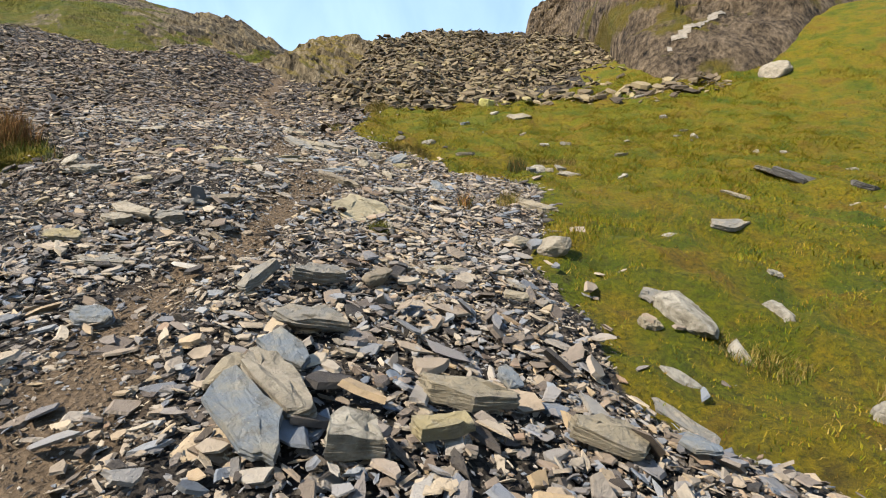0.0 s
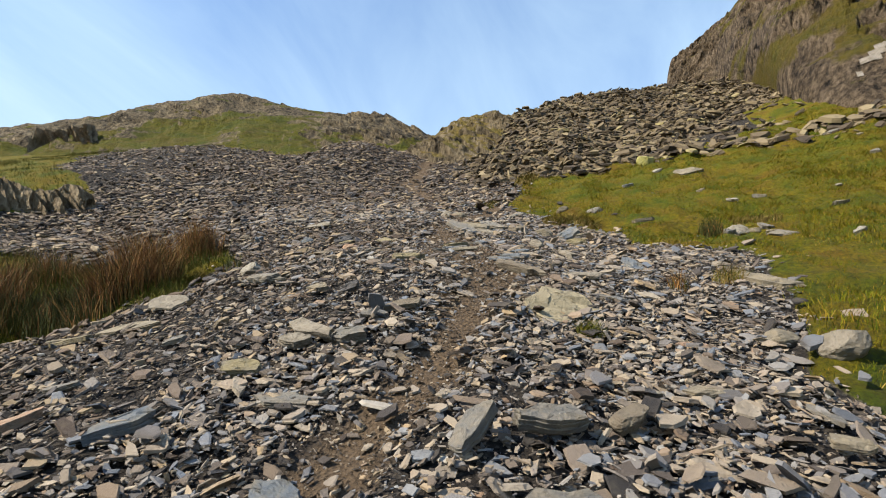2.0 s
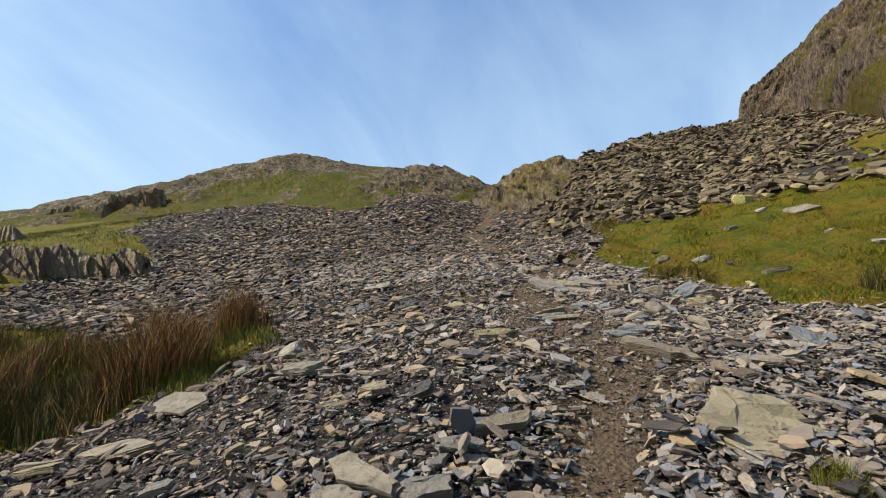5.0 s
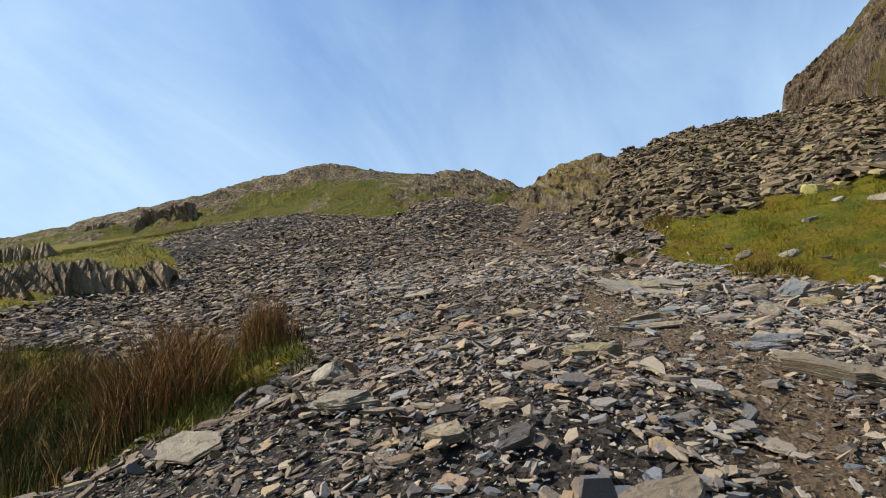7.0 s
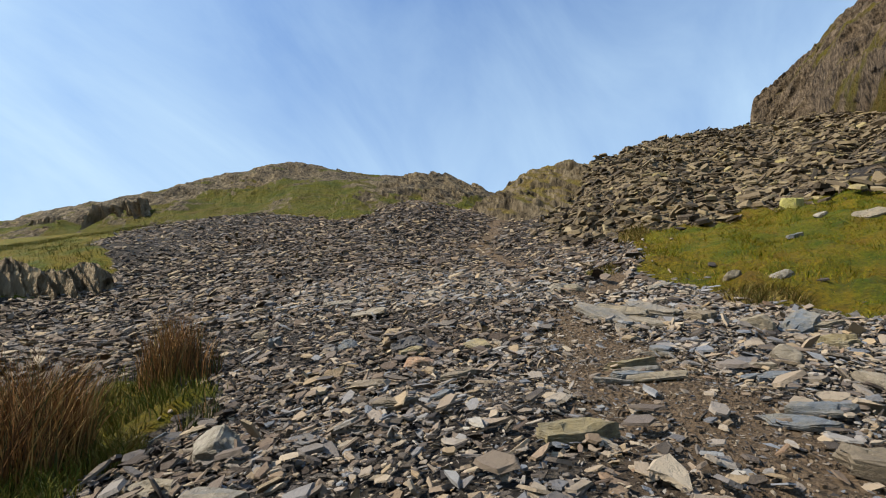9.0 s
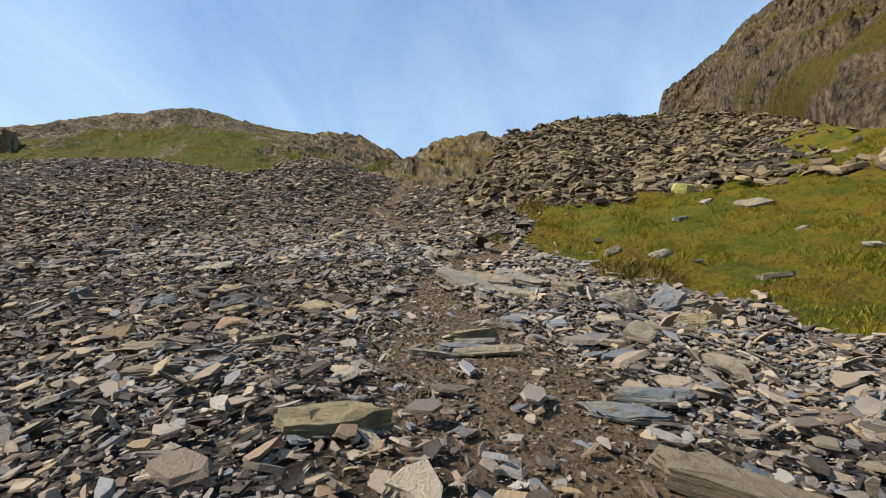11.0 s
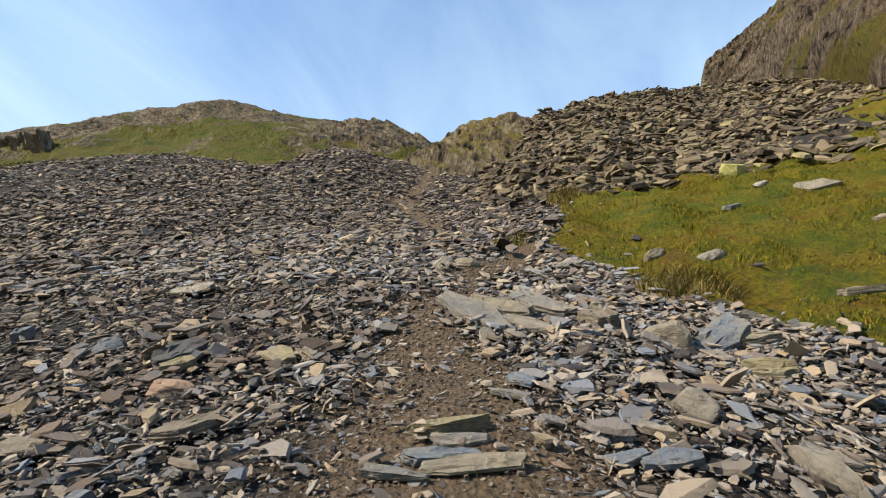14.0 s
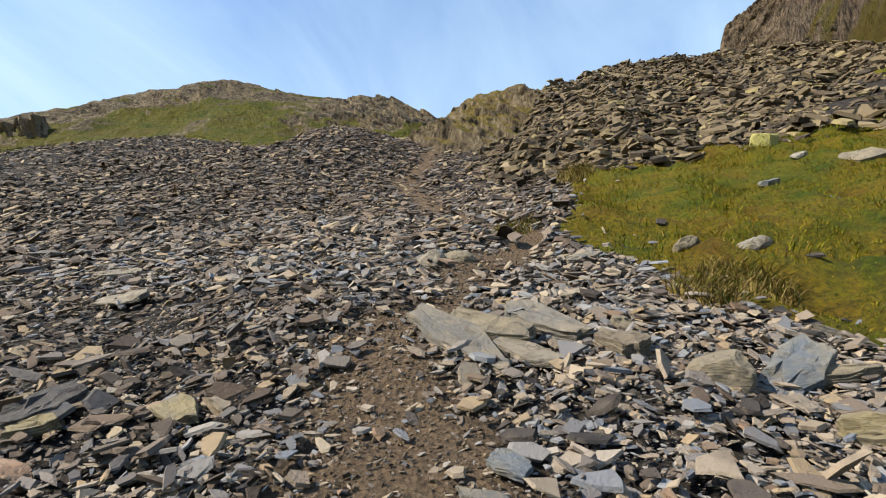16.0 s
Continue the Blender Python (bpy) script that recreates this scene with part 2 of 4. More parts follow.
M_GROUND = ground_material()
M_HILL = hill_material("hill", [(0.3, (0.046, 0.070, 0.003)), (0.5, (0.100, 0.094, 0.005)), (0.7, (0.105, 0.070, 0.013))],
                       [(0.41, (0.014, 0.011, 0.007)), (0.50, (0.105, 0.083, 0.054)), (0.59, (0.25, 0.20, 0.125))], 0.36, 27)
M_KNOLL = hill_material("knoll", [(0.3, (0.12, 0.11, 0.02)), (0.5, (0.18, 0.135, 0.035)), (0.7, (0.17, 0.11, 0.04))],
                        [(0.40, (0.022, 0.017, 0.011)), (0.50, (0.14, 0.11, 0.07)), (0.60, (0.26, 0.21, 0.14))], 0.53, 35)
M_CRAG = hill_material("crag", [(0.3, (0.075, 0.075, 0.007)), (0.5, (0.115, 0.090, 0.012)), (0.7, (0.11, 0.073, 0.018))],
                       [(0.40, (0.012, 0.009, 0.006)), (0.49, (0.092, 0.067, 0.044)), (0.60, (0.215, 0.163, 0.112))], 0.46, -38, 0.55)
M_ROCK = hill_material("outcrop_rock", [(0.3, (0.10, 0.11, 0.03)), (0.6, (0.16, 0.15, 0.05))],
                       [(0.34, (0.045, 0.034, 0.023)), (0.46, (0.25, 0.195, 0.13)), (0.66, (0.46, 0.375, 0.26))], 0.30, 14)


def blade_material(name, stops, rough=0.7, depth=0.62):
    m, t, b = material(name)
    r = t.nodes.new("ShaderNodeNewGeometry").outputs["Random Per Island"]
    patch = noise_tex(t, place(t), 1.0, 4.0)
    wide = noise_tex(t, place(t), 0.45, 3.0)
    c = ramp(t, mix(t, 0.42, mix(t, 0.5, patch, wide), r), stops)
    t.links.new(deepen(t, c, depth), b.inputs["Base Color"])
    b.inputs["Roughness"].default_value = rough
    b.inputs["Specular IOR Level"].default_value = 0.15
    return m


M_BLADE = blade_material("grass_blade", [(0.28, (0.055, 0.110, 0.002)), (0.40, (0.150, 0.175, 0.003)), (0.54, (0.270, 0.220, 0.008)), (0.66, (0.29, 0.180, 0.018)), (0.78, (0.42, 0.31, 0.08))])
M_LUSH = blade_material("lush_blade", [(0.25, (0.030, 0.048, 0.004)), (0.45, (0.085, 0.105, 0.008)), (0.6, (0.19, 0.17, 0.02)), (0.75, (0.20, 0.13, 0.03))])
M_RUSH = blade_material("rush_stem", [(0.2, (0.030, 0.017, 0.008)), (0.40, (0.120, 0.052, 0.016)), (0.56, (0.27, 0.125, 0.036)), (0.75, (0.44, 0.27, 0.09))], depth=0.70)
M_STRAW = blade_material("withered_grass", [(0.2, (0.10, 0.065, 0.02)), (0.42, (0.22, 0.15, 0.045)), (0.6, (0.34, 0.25, 0.08)), (0.8, (0.48, 0.37, 0.15))])
M_RUSHGREEN = blade_material("rush_green", [(0.25, (0.022, 0.032, 0.008)), (0.5, (0.055, 0.066, 0.014)), (0.75, (0.15, 0.13, 0.035))])

# ---- the lie of the land ----
rng = np.random.default_rng(7)
HOLLOWS = [(-1.5, 1, 3, .15), (1.5, 3, 3, .04), (-4, 6, 3, .41), (1.5, 8, 4, -.02), (-3, 10, 4, -.08), (2, 14, 5, -.5), (-7, 14, 5, -.3),
           (-7, 22, 6, -1.47), (3, 21, 6, -.21), (-16, 14, 6, -1.4), (-22, 26, 8, .51), (-14, 28, 6, -.81), (10, 9, 6, .36), (16, 28, 9, 2.82),
           (-8, 6, 3.5, -.61), (0, -4, 5, 1.61), (28, 24, 12, 7.5), (-20.6, 17.4, 2.4, 0.5), (-20.3, 13.3, 1.8, .5),
           (-2.2, 7.4, 1.6, .2), (-4.8, 7.6, 1.8, .09), (-2.2, 9.2, 1.6, .09), (-4.6, 9.4, 1.8, -.15), (-1.4, 10.8, 1.8, -.14), (-3.2, 11.2, 1.8, .13), (-6.0, 11.4, 2.2, .11), (-0.7, 3.7, 1.1, .12), (-12.4, 27.0, 2.6, 1.48)]


def lattice(i, j, seed):
    h = np.sin(i * 127.1 + j * 311.7 + seed * 74.7) * 43758.5453
    return h - np.floor(h)


def vnoise(x, y, seed=0):
    i, j = np.floor(x), np.floor(y)
    f, g = x - i, y - j
    f, g = f * f * (3 - 2 * f), g * g * (3 - 2 * g)
    a = lattice(i, j, seed) * (1 - f) + lattice(i + 1, j, seed) * f
    b = lattice(i, j + 1, seed) * (1 - f) + lattice(i + 1, j + 1, seed) * f
    return (a * (1 - g) + b * g) * 2 - 1


def fbm(x, y, octaves=4, seed=0, gain=0.5):
    s, a = 0, 1.0
    for k in range(octaves):
        s, a, x, y = s + a * vnoise(x, y, seed + k), a * gain, x * 2.03 + 17.3, y * 2.03 - 9.1
    return s


def level(x, y):
    """Height of the bare land: a hillside of about thirty degrees, easing to flats far off."""
    yy = np.where(y > 30, 30 + 6 * np.tanh((y - 30) / 6), np.where(y < -10, -10 + 8 * np.tanh((y + 10) / 8), y))
    xx = np.where(np.abs(x) > 40, np.sign(x) * (40 + 20 * np.tanh((np.abs(x) - 40) / 20)), x)
    z = -0.8625 - 0.1084 * xx + 0.5952 * yy
    for a, c, r, h in HOLLOWS:
        z = z + h * np.exp(-((x - a) ** 2 + (y - c) ** 2) / (r * r))
    return z


def turf_at(x, y):
    """How much turf covers the land: 1 turf, 0 stones."""
    wob = 0.35 * fbm(x * 0.9, y * 0.9, 3, 3)
    edge = np.interp(y, [-6, 1.5, 2.8, 3.4, 4.3, 5.5, 8.0, 9.8, 10.3, 11.1, 12.0, 13.0, 14.6, 21.5],
                     [4.6, 3.0, 1.9, 1.4, 1.5, 1.25, 1.7, 1.9, 0.5, 0.0, -0.5, -1.0, -2.3, -2.5])
    toe = np.interp(x, [-2.5, 2.3, 5.0, 7.0, 8.5, 12.0], [21.0, 22.0, 23.0, 24.5, 32.0, 60.0])
    right = np.clip((x - edge + 0.5 * wob) / 0.3 + 0.5, 0, 1) * np.clip((toe + wob - y) / 0.5 + 0.5, 0, 1)
    low = np.interp(x, [-30, -14, -9.5, -8, -6.9, -6.0], [-4.0, 2.5, 5.2, 6.1, 6.3, 7.0])
    high = np.interp(x, [-30, -14, -11, -7.5, -6.1], [6.0, 8.4, 9.0, 8.9, 8.3])
    bank = np.clip((-6.3 - x + wob) / 0.4 + 0.5, 0, 1) * np.clip((y - low + 0.4 * wob) / 0.4 + 0.5, 0, 1) * np.clip((high - y + wob) / 0.4 + 0.5, 0, 1)
    side = np.interp(y, [0, 10, 12, 14, 15.6, 17, 20, 29.5, 40], [-17, -20.6, -19.8, -19.0, -18.1, -19.2, -25.0, -28.5, -28])
    left = np.clip((side - x + 1.6 * wob) / 0.8 + 0.5, 0, 1)
    top = np.interp(x, [-40, -24.7, -19, -15.5, -12.5, -10], [27.0, 29.5, 27.6, 29.0, 30.4, 32])
    over = np.clip((y - top + wob) / 0.6 + 0.5, 0, 1) * (x < -9)
    behind = np.clip((-7 - y + 2 * wob) / 1.0, 0, 1)
    return np.clip(right + bank + left + over + behind, 0, 1)


PATH_X = ([-3, 0.5, 2.2, 3.5, 5.3, 6.2, 7.2, 8.6, 9.8, 11.0, 12.7, 14.2, 19, 24], [-1.2, -1.4, -1.5, -1.95, -1.85, -1.8, -1.9, -2.2, -2.45, -3.3, -3.1, -2.6, -5.5, -8])


def path_at(x, y):
    """The trodden line up the stones."""
    w = np.interp(y, [0, 2.2, 4, 6, 7.2, 9, 10, 11, 16, 24], [0.4, 0.4, 0.22, 0.28, 0.55, 0.58, 0.52, 0.42, 0.35, 0.4])
    return np.exp(-((x - np.interp(y, *PATH_X) + 0.3 * fbm(x * 0.6, y * 0.6, 2, 9)) / w) ** 2)


def land(x, y):
    """Height of the sheet, with its unevenness."""
    t = turf_at(x, y)
    near = np.exp(-((x + 2) ** 2 + (y - 10) ** 2) / 900.0)
    rough = (0.10 * fbm(x * 0.45, y * 0.45, 3, 1) + 0.03 * fbm(x * 2.3, y * 2.3, 3, 2)) * near
    hummock = t * near * (0.13 * fbm(x * 1.1, y * 1.1, 3, 5) + 0.10 * fbm(x * 3.2, y * 3.2, 2, 6))
    return level(x, y) + rough + hummock - 0.07 * path_at(x, y) * near


def land_normal(x, y):
    e = 0.15
    n = np.stack([-(land(x + e, y) - land(x - e, y)) / (2 * e), -(land(x, y + e) - land(x, y - e)) / (2 * e), np.ones_like(x)], -1)
    return n / np.linalg.norm(n, axis=-1, keepdims=True)


def grid_mesh(name, P, mat, values=()):
    """A mesh from a grid of points, with float values per point."""
    nu, nv = P.shape[:2]
    idx = np.arange(nu * nv).reshape(nu, nv)
    quads = np.stack([idx[:-1, :-1], idx[1:, :-1], idx[1:, 1:], idx[:-1, 1:]], -1).reshape(-1, 4)
    return raw_mesh(name, P.reshape(-1, 3), quads.ravel(), np.full(len(quads), 4), mat, True, values)


def raw_mesh(name, verts, loops, sizes, mat, smooth=False, values=()):
    me = bpy.data.meshes.new(name)
    me.vertices.add(len(verts))
    me.vertices.foreach_set("co", np.ascontiguousarray(verts, dtype=np.float32).ravel())
    me.loops.add(len(loops))
    me.loops.foreach_set("vertex_index", np.ascontiguousarray(loops, dtype=np.int32))
    me.polygons.add(len(sizes))
    starts = np.concatenate([[0], np.cumsum(sizes)[:-1]])
    me.polygons.foreach_set("loop_start", starts.astype(np.int32))
    me.polygons.foreach_set("use_smooth", np.full(len(sizes), smooth))
    for key, v in values:
        me.attributes.new(key, "FLOAT", "POINT").data.foreach_set("value", np.ascontiguousarray(v, dtype=np.float32).ravel())
    me.materials.append(mat)
    me.update(calc_edges=True)
    me.validate()
    return me


# the ground: one sheet, fine by the path and coarse towards the horizon
def steps(lo, hi, fine, reach):
    mid = list(np.arange(lo, hi, fine))
    a, s, up = hi, fine, []
    while a < reach:
        up.append(a)
        s *= 1.12
        a += s
    a, s, down = lo, fine, []
    while a > -reach:
        s *= 1.12
        a -= s
        down.append(a)
    return np.array(down[::-1] + mid + up + [reach])


gx, gy = np.meshgrid(steps(-13, 9, 0.16, 2500), steps(-1, 24, 0.16, 2500), indexing="ij")
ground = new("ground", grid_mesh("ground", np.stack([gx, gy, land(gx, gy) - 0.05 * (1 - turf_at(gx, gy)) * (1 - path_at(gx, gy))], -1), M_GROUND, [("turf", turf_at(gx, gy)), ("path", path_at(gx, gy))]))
tagged(ground, "steep hillside of gravelly earth, darkened as shaded gaps between stones, and yellow-green turf", "ground", kind="structure")


def curve_through(pts, n):
    """Smooth line through a few places, evenly stepped along them."""
    p = np.array(pts, float)
    s = np.linspace(0, len(p) - 1, n)
    i = np.clip(s.astype(int), 0, len(p) - 2)
    f = (s - i)[:, None]
    q = np.vstack([2 * p[0] - p[1], p, 2 * p[-1] - p[-2]])
    a, b, c, d = q[i], q[i + 1], q[i + 2], q[i + 3]
    return 0.5 * (2 * b + (c - a) * f + (2 * a - 5 * b + 4 * c - d) * f ** 2 + (3 * b - a - 3 * c + d) * f ** 3)


def loft(foot, crest, nu, nv, rise=1.0, relief=0.4, scale=0.35, lean=0.5, seed=0, back=14.0, ribs=0.5):
    """A hillside from its foot up to its crest and down behind, with ribbed relief."""
    ft = [(x, y, float(level(np.float64(x), np.float64(y))) - d) for x, y, d in foot]
    A, B = curve_through(ft, nu), curve_through(crest, nu)
    v = np.linspace(0, 1.45, nv)
    f = np.clip(v, 0, 1)[None, :, None]
    P = A[:, None] * (1 - f) + B[:, None] * f
    P[..., 2] = A[:, None, 2] + (B - A)[:, None, 2] * (f[..., 0] ** rise)
    b = np.clip(v - 1, 0, 1) / 0.45
    P[..., 1] += back * b
    P[..., 2] -= 0.9 * back * b ** 1.3
    d = fbm((P[..., 0] + lean * P[..., 2]) * scale, P[..., 1] * scale * 0.5 + P[..., 2] * scale * 0.25, 6, seed, 0.55)
    rock = fbm(P[..., 0] * 0.12, P[..., 2] * 0.2, 4, seed + 11)
    fade = np.clip(v * 5, 0, 1)[None, :]
    q = (P[..., 0] + lean * P[..., 2]) * 1.3 + 0.8 * d
    bare = np.clip(rock * 1.6 + 0.35, 0, 1) * fade
    ridge = (1 - np.abs(vnoise(q, P[..., 1] * 0.35, seed + 5))) ** 2 + 0.5 * (1 - np.abs(vnoise(q * 2.3, P[..., 1] * 0.8, seed + 6))) ** 2
    P[..., 1] -= ribs * (ridge - 0.5) * bare
    P[..., 1] -= 0.55 * relief * fbm(P[..., 0] * 1.1, P[..., 2] * 1.5, 5, seed + 8, 0.6) * fade
    P[..., 1] -= relief * d * fade
    P[..., 2] += relief * 0.6 * d * fade * np.where(v > 0.97, 0.5, 1.0)[None, :]
    return P, 0.5 + 0.4 * rock, v


hill_P, hill_rock, hill_v = loft(
    [(-75, 24, .5), (-58, 25, .5), (-46, 26, .5), (-36, 27.5, .3), (-28, 29, .3), (-24.5, 29.5, .3), (-19, 27.6, .3), (-14.5, 28, .3), (-11.5, 30, .5), (-9.5, 33, .8)],
    [(-85, 36, 27.5), (-64, 36, 28.5), (-50, 37, 29.0), (-43.4, 38, 29.7), (-43.1, 44, 34.3), (-38.3, 48, 37.4), (-32.8, 48, 35.8), (-25, 46.5, 32.1), (-17.4, 44, 29.2), (-12.5, 44, 26.3)],
    400, 120, 0.95, 0.22, 0.5, 0.5, 21, 14.0, 0.7)
hill_rock = hill_rock * 0.6 + 0.42 * np.clip((hill_v - 0.34) * 2.6, -0.5, 1)[None, :] + 0.42 * fbm(hill_P[..., 0] * 0.45, hill_P[..., 2] * 0.8, 5, 62) + 0.06
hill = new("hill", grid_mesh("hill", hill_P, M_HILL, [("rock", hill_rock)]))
tagged(hill, "green hill with ribs of grey rock above the scree", "hill", kind="structure")

knoll_P, knoll_rock, _ = loft(
    [(-12.0, 31.5, .8), (-10.6, 29.6, .5), (-9.2, 28.2, .5), (-7, 27.0, .5), (-4, 28, .8), (-1, 31, .8)],
    [(-11.4, 34, 17.4), (-10.3, 33.2, 18.6), (-9.3, 33.6, 20.8), (-7.7, 33, 21.2), (-5.2, 33, 21.2), (-1.5, 34, 21.5)],
    170, 90, 0.72, 0.30, 0.9, 0.9, 31, 9.0)
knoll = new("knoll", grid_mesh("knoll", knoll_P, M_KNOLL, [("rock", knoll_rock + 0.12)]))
tagged(knoll, "rounded knoll of brown ribbed rock and dry grass", "knoll", kind="structure")

crag_P, crag_rock, crag_v = loft(
    [(8.6, 54, 1), (10.5, 49, .6), (12.6, 42, .6), (11.2, 34, .6), (9.6, 27, .5), (9.7, 22.7, .5), (11.4, 20.9, .5), (14.6, 21.3, .5), (18.2, 23.8, .5), (26, 28, .5), (42, 34, .5)],
    [(9.4, 57, 34.5), (10.3, 55.8, 38.6), (12.4, 55, 40.0), (15.9, 54, 41.6), (19.5, 52, 43.5), (24, 50, 45), (29, 49, 46), (36, 49, 46), (48, 50, 45)],
    330, 200, 0.8, 0.8, 0.3, 0.8, 41, 14.0, 0.5)
along = np.linspace(0, 1, crag_rock.shape[0])[:, None]
crag_rock = 0.32 + 0.35 * crag_rock + 0.46 * fbm(crag_P[..., 0] * 0.5, crag_P[..., 2] * 0.6, 5, 61) + 0.16 * np.clip((along - 0.35) * 4, 0, 1) - 0.30 * np.exp(-((crag_v[None] - 0.10) / 0.07) ** 2) * (along < 0.45) - 0.35 * np.clip((along - 0.78) * 6, 0, 1)
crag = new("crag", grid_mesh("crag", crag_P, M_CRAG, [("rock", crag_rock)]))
tagged(crag, "tall brown rock crag streaked with dry grass", "crag", kind="structure")

tip_P, tip_rock, tip_v = loft(
    [(-6.6, 25.6, .2), (-6.0, 24.4, .2), (-4.8, 22.4, .2), (-3.2, 20.6, .2), (-1.0, 20.8, .2), (2.0, 21.8, .2), (5.0, 22.8, .3), (7.6, 23.0, .3), (9.4, 25.5, .3), (11.0, 34, .5)],
    [(-6.3, 25.9, 14.0), (-5.6, 27.4, 15.4), (-4.6, 29.6, 17.3), (-4.0, 33.2, 21.0), (-1.4, 35, 22.9), (2.9, 38, 24.8), (5.7, 41, 26.6), (10.4, 43, 27.6), (13.6, 44.5, 27.9), (16, 46, 29)],
    200, 120, 1.0, 0.22, 0.5, 0.2, 51, 6.0, 0.0)
slate_tip = new("slate_tip", None)
tagged(slate_tip, "high spoil heap of tumbled dark slate slabs", "spoil heap")


def part(name, data, parent, label=""):
    """One mesh as a part of a thing."""
    ob = new(name, data)
    ob.parent = parent
    return tagged(ob, label) if label else ob


part("mound", grid_mesh("mound", tip_P, M_TIP, [("rock", tip_rock)]), slate_tip, "packed slate waste under the loose slabs")


# ---- stones ----
def turns(normal, yaw, tip, lean):
    """Rotation matrices: plates lying on a slope of that normal, turned by yaw, tilted tip radians towards lean."""
    n = normal
    a = np.stack([np.cos(lean), np.sin(lean), np.zeros_like(lean)], -1)
    n = n + np.tan(tip)[:, None] * a
    n /= np.linalg.norm(n, axis=1, keepdims=True)
    x = np.stack([np.cos(yaw), np.sin(yaw), np.zeros_like(yaw)], -1)
    x -= (x * n).sum(1, keepdims=True) * n
    x /= np.linalg.norm(x, axis=1, keepdims=True)
    return np.stack([x, np.cross(n, x), n], -1)


def shard_verts(n, k, slim, thick, gen):
    """n plates of unit length, each with k corners: lower and upper outline."""
    ang = (np.arange(k)[None] + gen.uniform(-0.36, 0.36, (n, k))) * (2 * math.pi / k)
    r = gen.uniform(0.27, 0.60, (n, k))
    w = gen.uniform(*slim, (n, 1))
    low = np.stack([r * np.cos(ang), r * np.sin(ang) * w], -1)
    up = low * gen.uniform(0.80, 1.0, (n, k, 1)) + gen.uniform(-0.05, 0.05, (n, 1, 2))
    h = gen.uniform(*thick, (n, 1)) * np.ones((1, k))
    skew = gen.uniform(-0.5, 0.5, (n, 1)) * np.cos(ang - gen.uniform(0, 6.28, (n, 1)))
    zt = 0.5 * h * (1 + 0.6 * skew)
    zb = -0.5 * h
    return np.concatenate([np.concatenate([low, zb[..., None]], -1), np.concatenate([up, zt[..., None]], -1)], 1)


def scatter_mesh(name, P, N, size, mat, k=6, slim=(0.28, 0.78), thick=(0.035, 0.13), tip=0.5, sink=0.0, gen=rng, yaw=None, closed=False):
    n = len(P)
    V = shard_verts(n, k, slim, thick, gen) * size[:, None, None]
    R = turns(N, gen.uniform(0, 6.28, n) if yaw is None else yaw, np.abs(gen.normal(0, tip, n)).clip(0, 1.15), gen.uniform(0, 6.28, n))
    V = np.einsum("nij,nkj->nki", R, V)
    V += (P + N * ((0.08 - sink) * size + gen.uniform(-0.28, 0.24, n) * size)[:, None])[:, None]
    ring = np.arange(k)
    nxt = (ring + 1) % k
    loops = np.concatenate([ring + k, np.stack([ring, nxt, nxt + k, ring + k], -1).ravel()])
    sizes = np.concatenate([[k], np.full(k, 4)])
    if closed:
        loops, sizes = np.concatenate([ring[::-1], loops]), np.concatenate([[k], sizes])
    L = (loops[None] + (np.arange(n) * 2 * k)[:, None]).ravel()
    return raw_mesh(name, V.reshape(-1, 3), L, np.tile(sizes, n), mat)


def on_land(x, y):
    return np.stack([x, y, land(x, y)], -1), land_normal(x, y)


def strew(n, x0, x1, y0, y1, keep):
    x, y = rng.uniform(x0, x1, n), rng.uniform(y0, y1, n)
    ok = keep(x, y) > rng.uniform(0, 1, n)
    return x[ok], y[ok]


def stony(x, y):
    return (1 - turf_at(x, y)) ** 2


def sizes_between(n, a, b, power=2.5):
    return a + (b - a) * rng.uniform(0, 1, n) ** power


scree = new("slate_scree", None)
tagged(scree, "loose scree of grey, blue and brown slate pieces on the slope", "scree")


def scree_layer(name, count, box, a, b, power, keep, k=6, tip=0.45, mat=M_SCREE, **more):
    x, y = strew(count, *box, keep)
    P, N = on_land(x, y)
    ob = part(name, scatter_mesh(name, P, N, sizes_between(len(x), a, b, power), mat, k=k, tip=tip, **more), scree)
    return tagged(ob, kind="stuff")


open_stone = lambda x, y: stony(x, y) * (1 - 0.86 * path_at(x, y)) * (1 - 0.45 * np.exp(-((x + 0.9) / 0.9) ** 2 - ((y - 8.4) / 1.3) ** 2))
clumped = lambda x, y: open_stone(x, y) * np.clip(0.75 + 0.7 * fbm(x * 0.7, y * 0.7, 3, 15), 0.4, 1)
heap = lambda x, y: stony(x, y) * np.exp(-(((x - 0.1) / 1.5) ** 2 + ((y - 2.8) / 1.7) ** 2))
west = lambda x, y: np.clip((-2.6 - x + 0.8 * fbm(x * 0.5, y * 0.5, 2, 16)) / 2.4, 0.12, 0.88)
scree_layer("gravel", 48000, (-5.5, 2.5, 1.2, 12.5), 0.014, 0.050, 1.6, lambda x, y: stony(x, y) * (1 - 0.4 * path_at(x, y)), 4, 0.5)
scree_layer("earth_crumb", 42000, (-5, 1.0, 0.5, 13.5), 0.010, 0.045, 2.2, lambda x, y: stony(x, y) * np.clip(path_at(x, y) * 1.2, 0, 1), 4, 0.5, mat=M_EARTH, thick=(0.3, 0.6))
scree_layer("fine_rubble", 74000, (-7, 3, 1.2, 12.5), 0.035, 0.135, 1.9, lambda x, y: clumped(x, y) * (1 - west(x, y)), 5, 0.5, thick=(0.04, 0.14))
scree_layer("brown_rubble", 46000, (-8, 1, 1.2, 12.5), 0.035, 0.135, 1.9, lambda x, y: clumped(x, y) * west(x, y), 5, 0.5, mat=M_FLANK, thick=(0.04, 0.14))
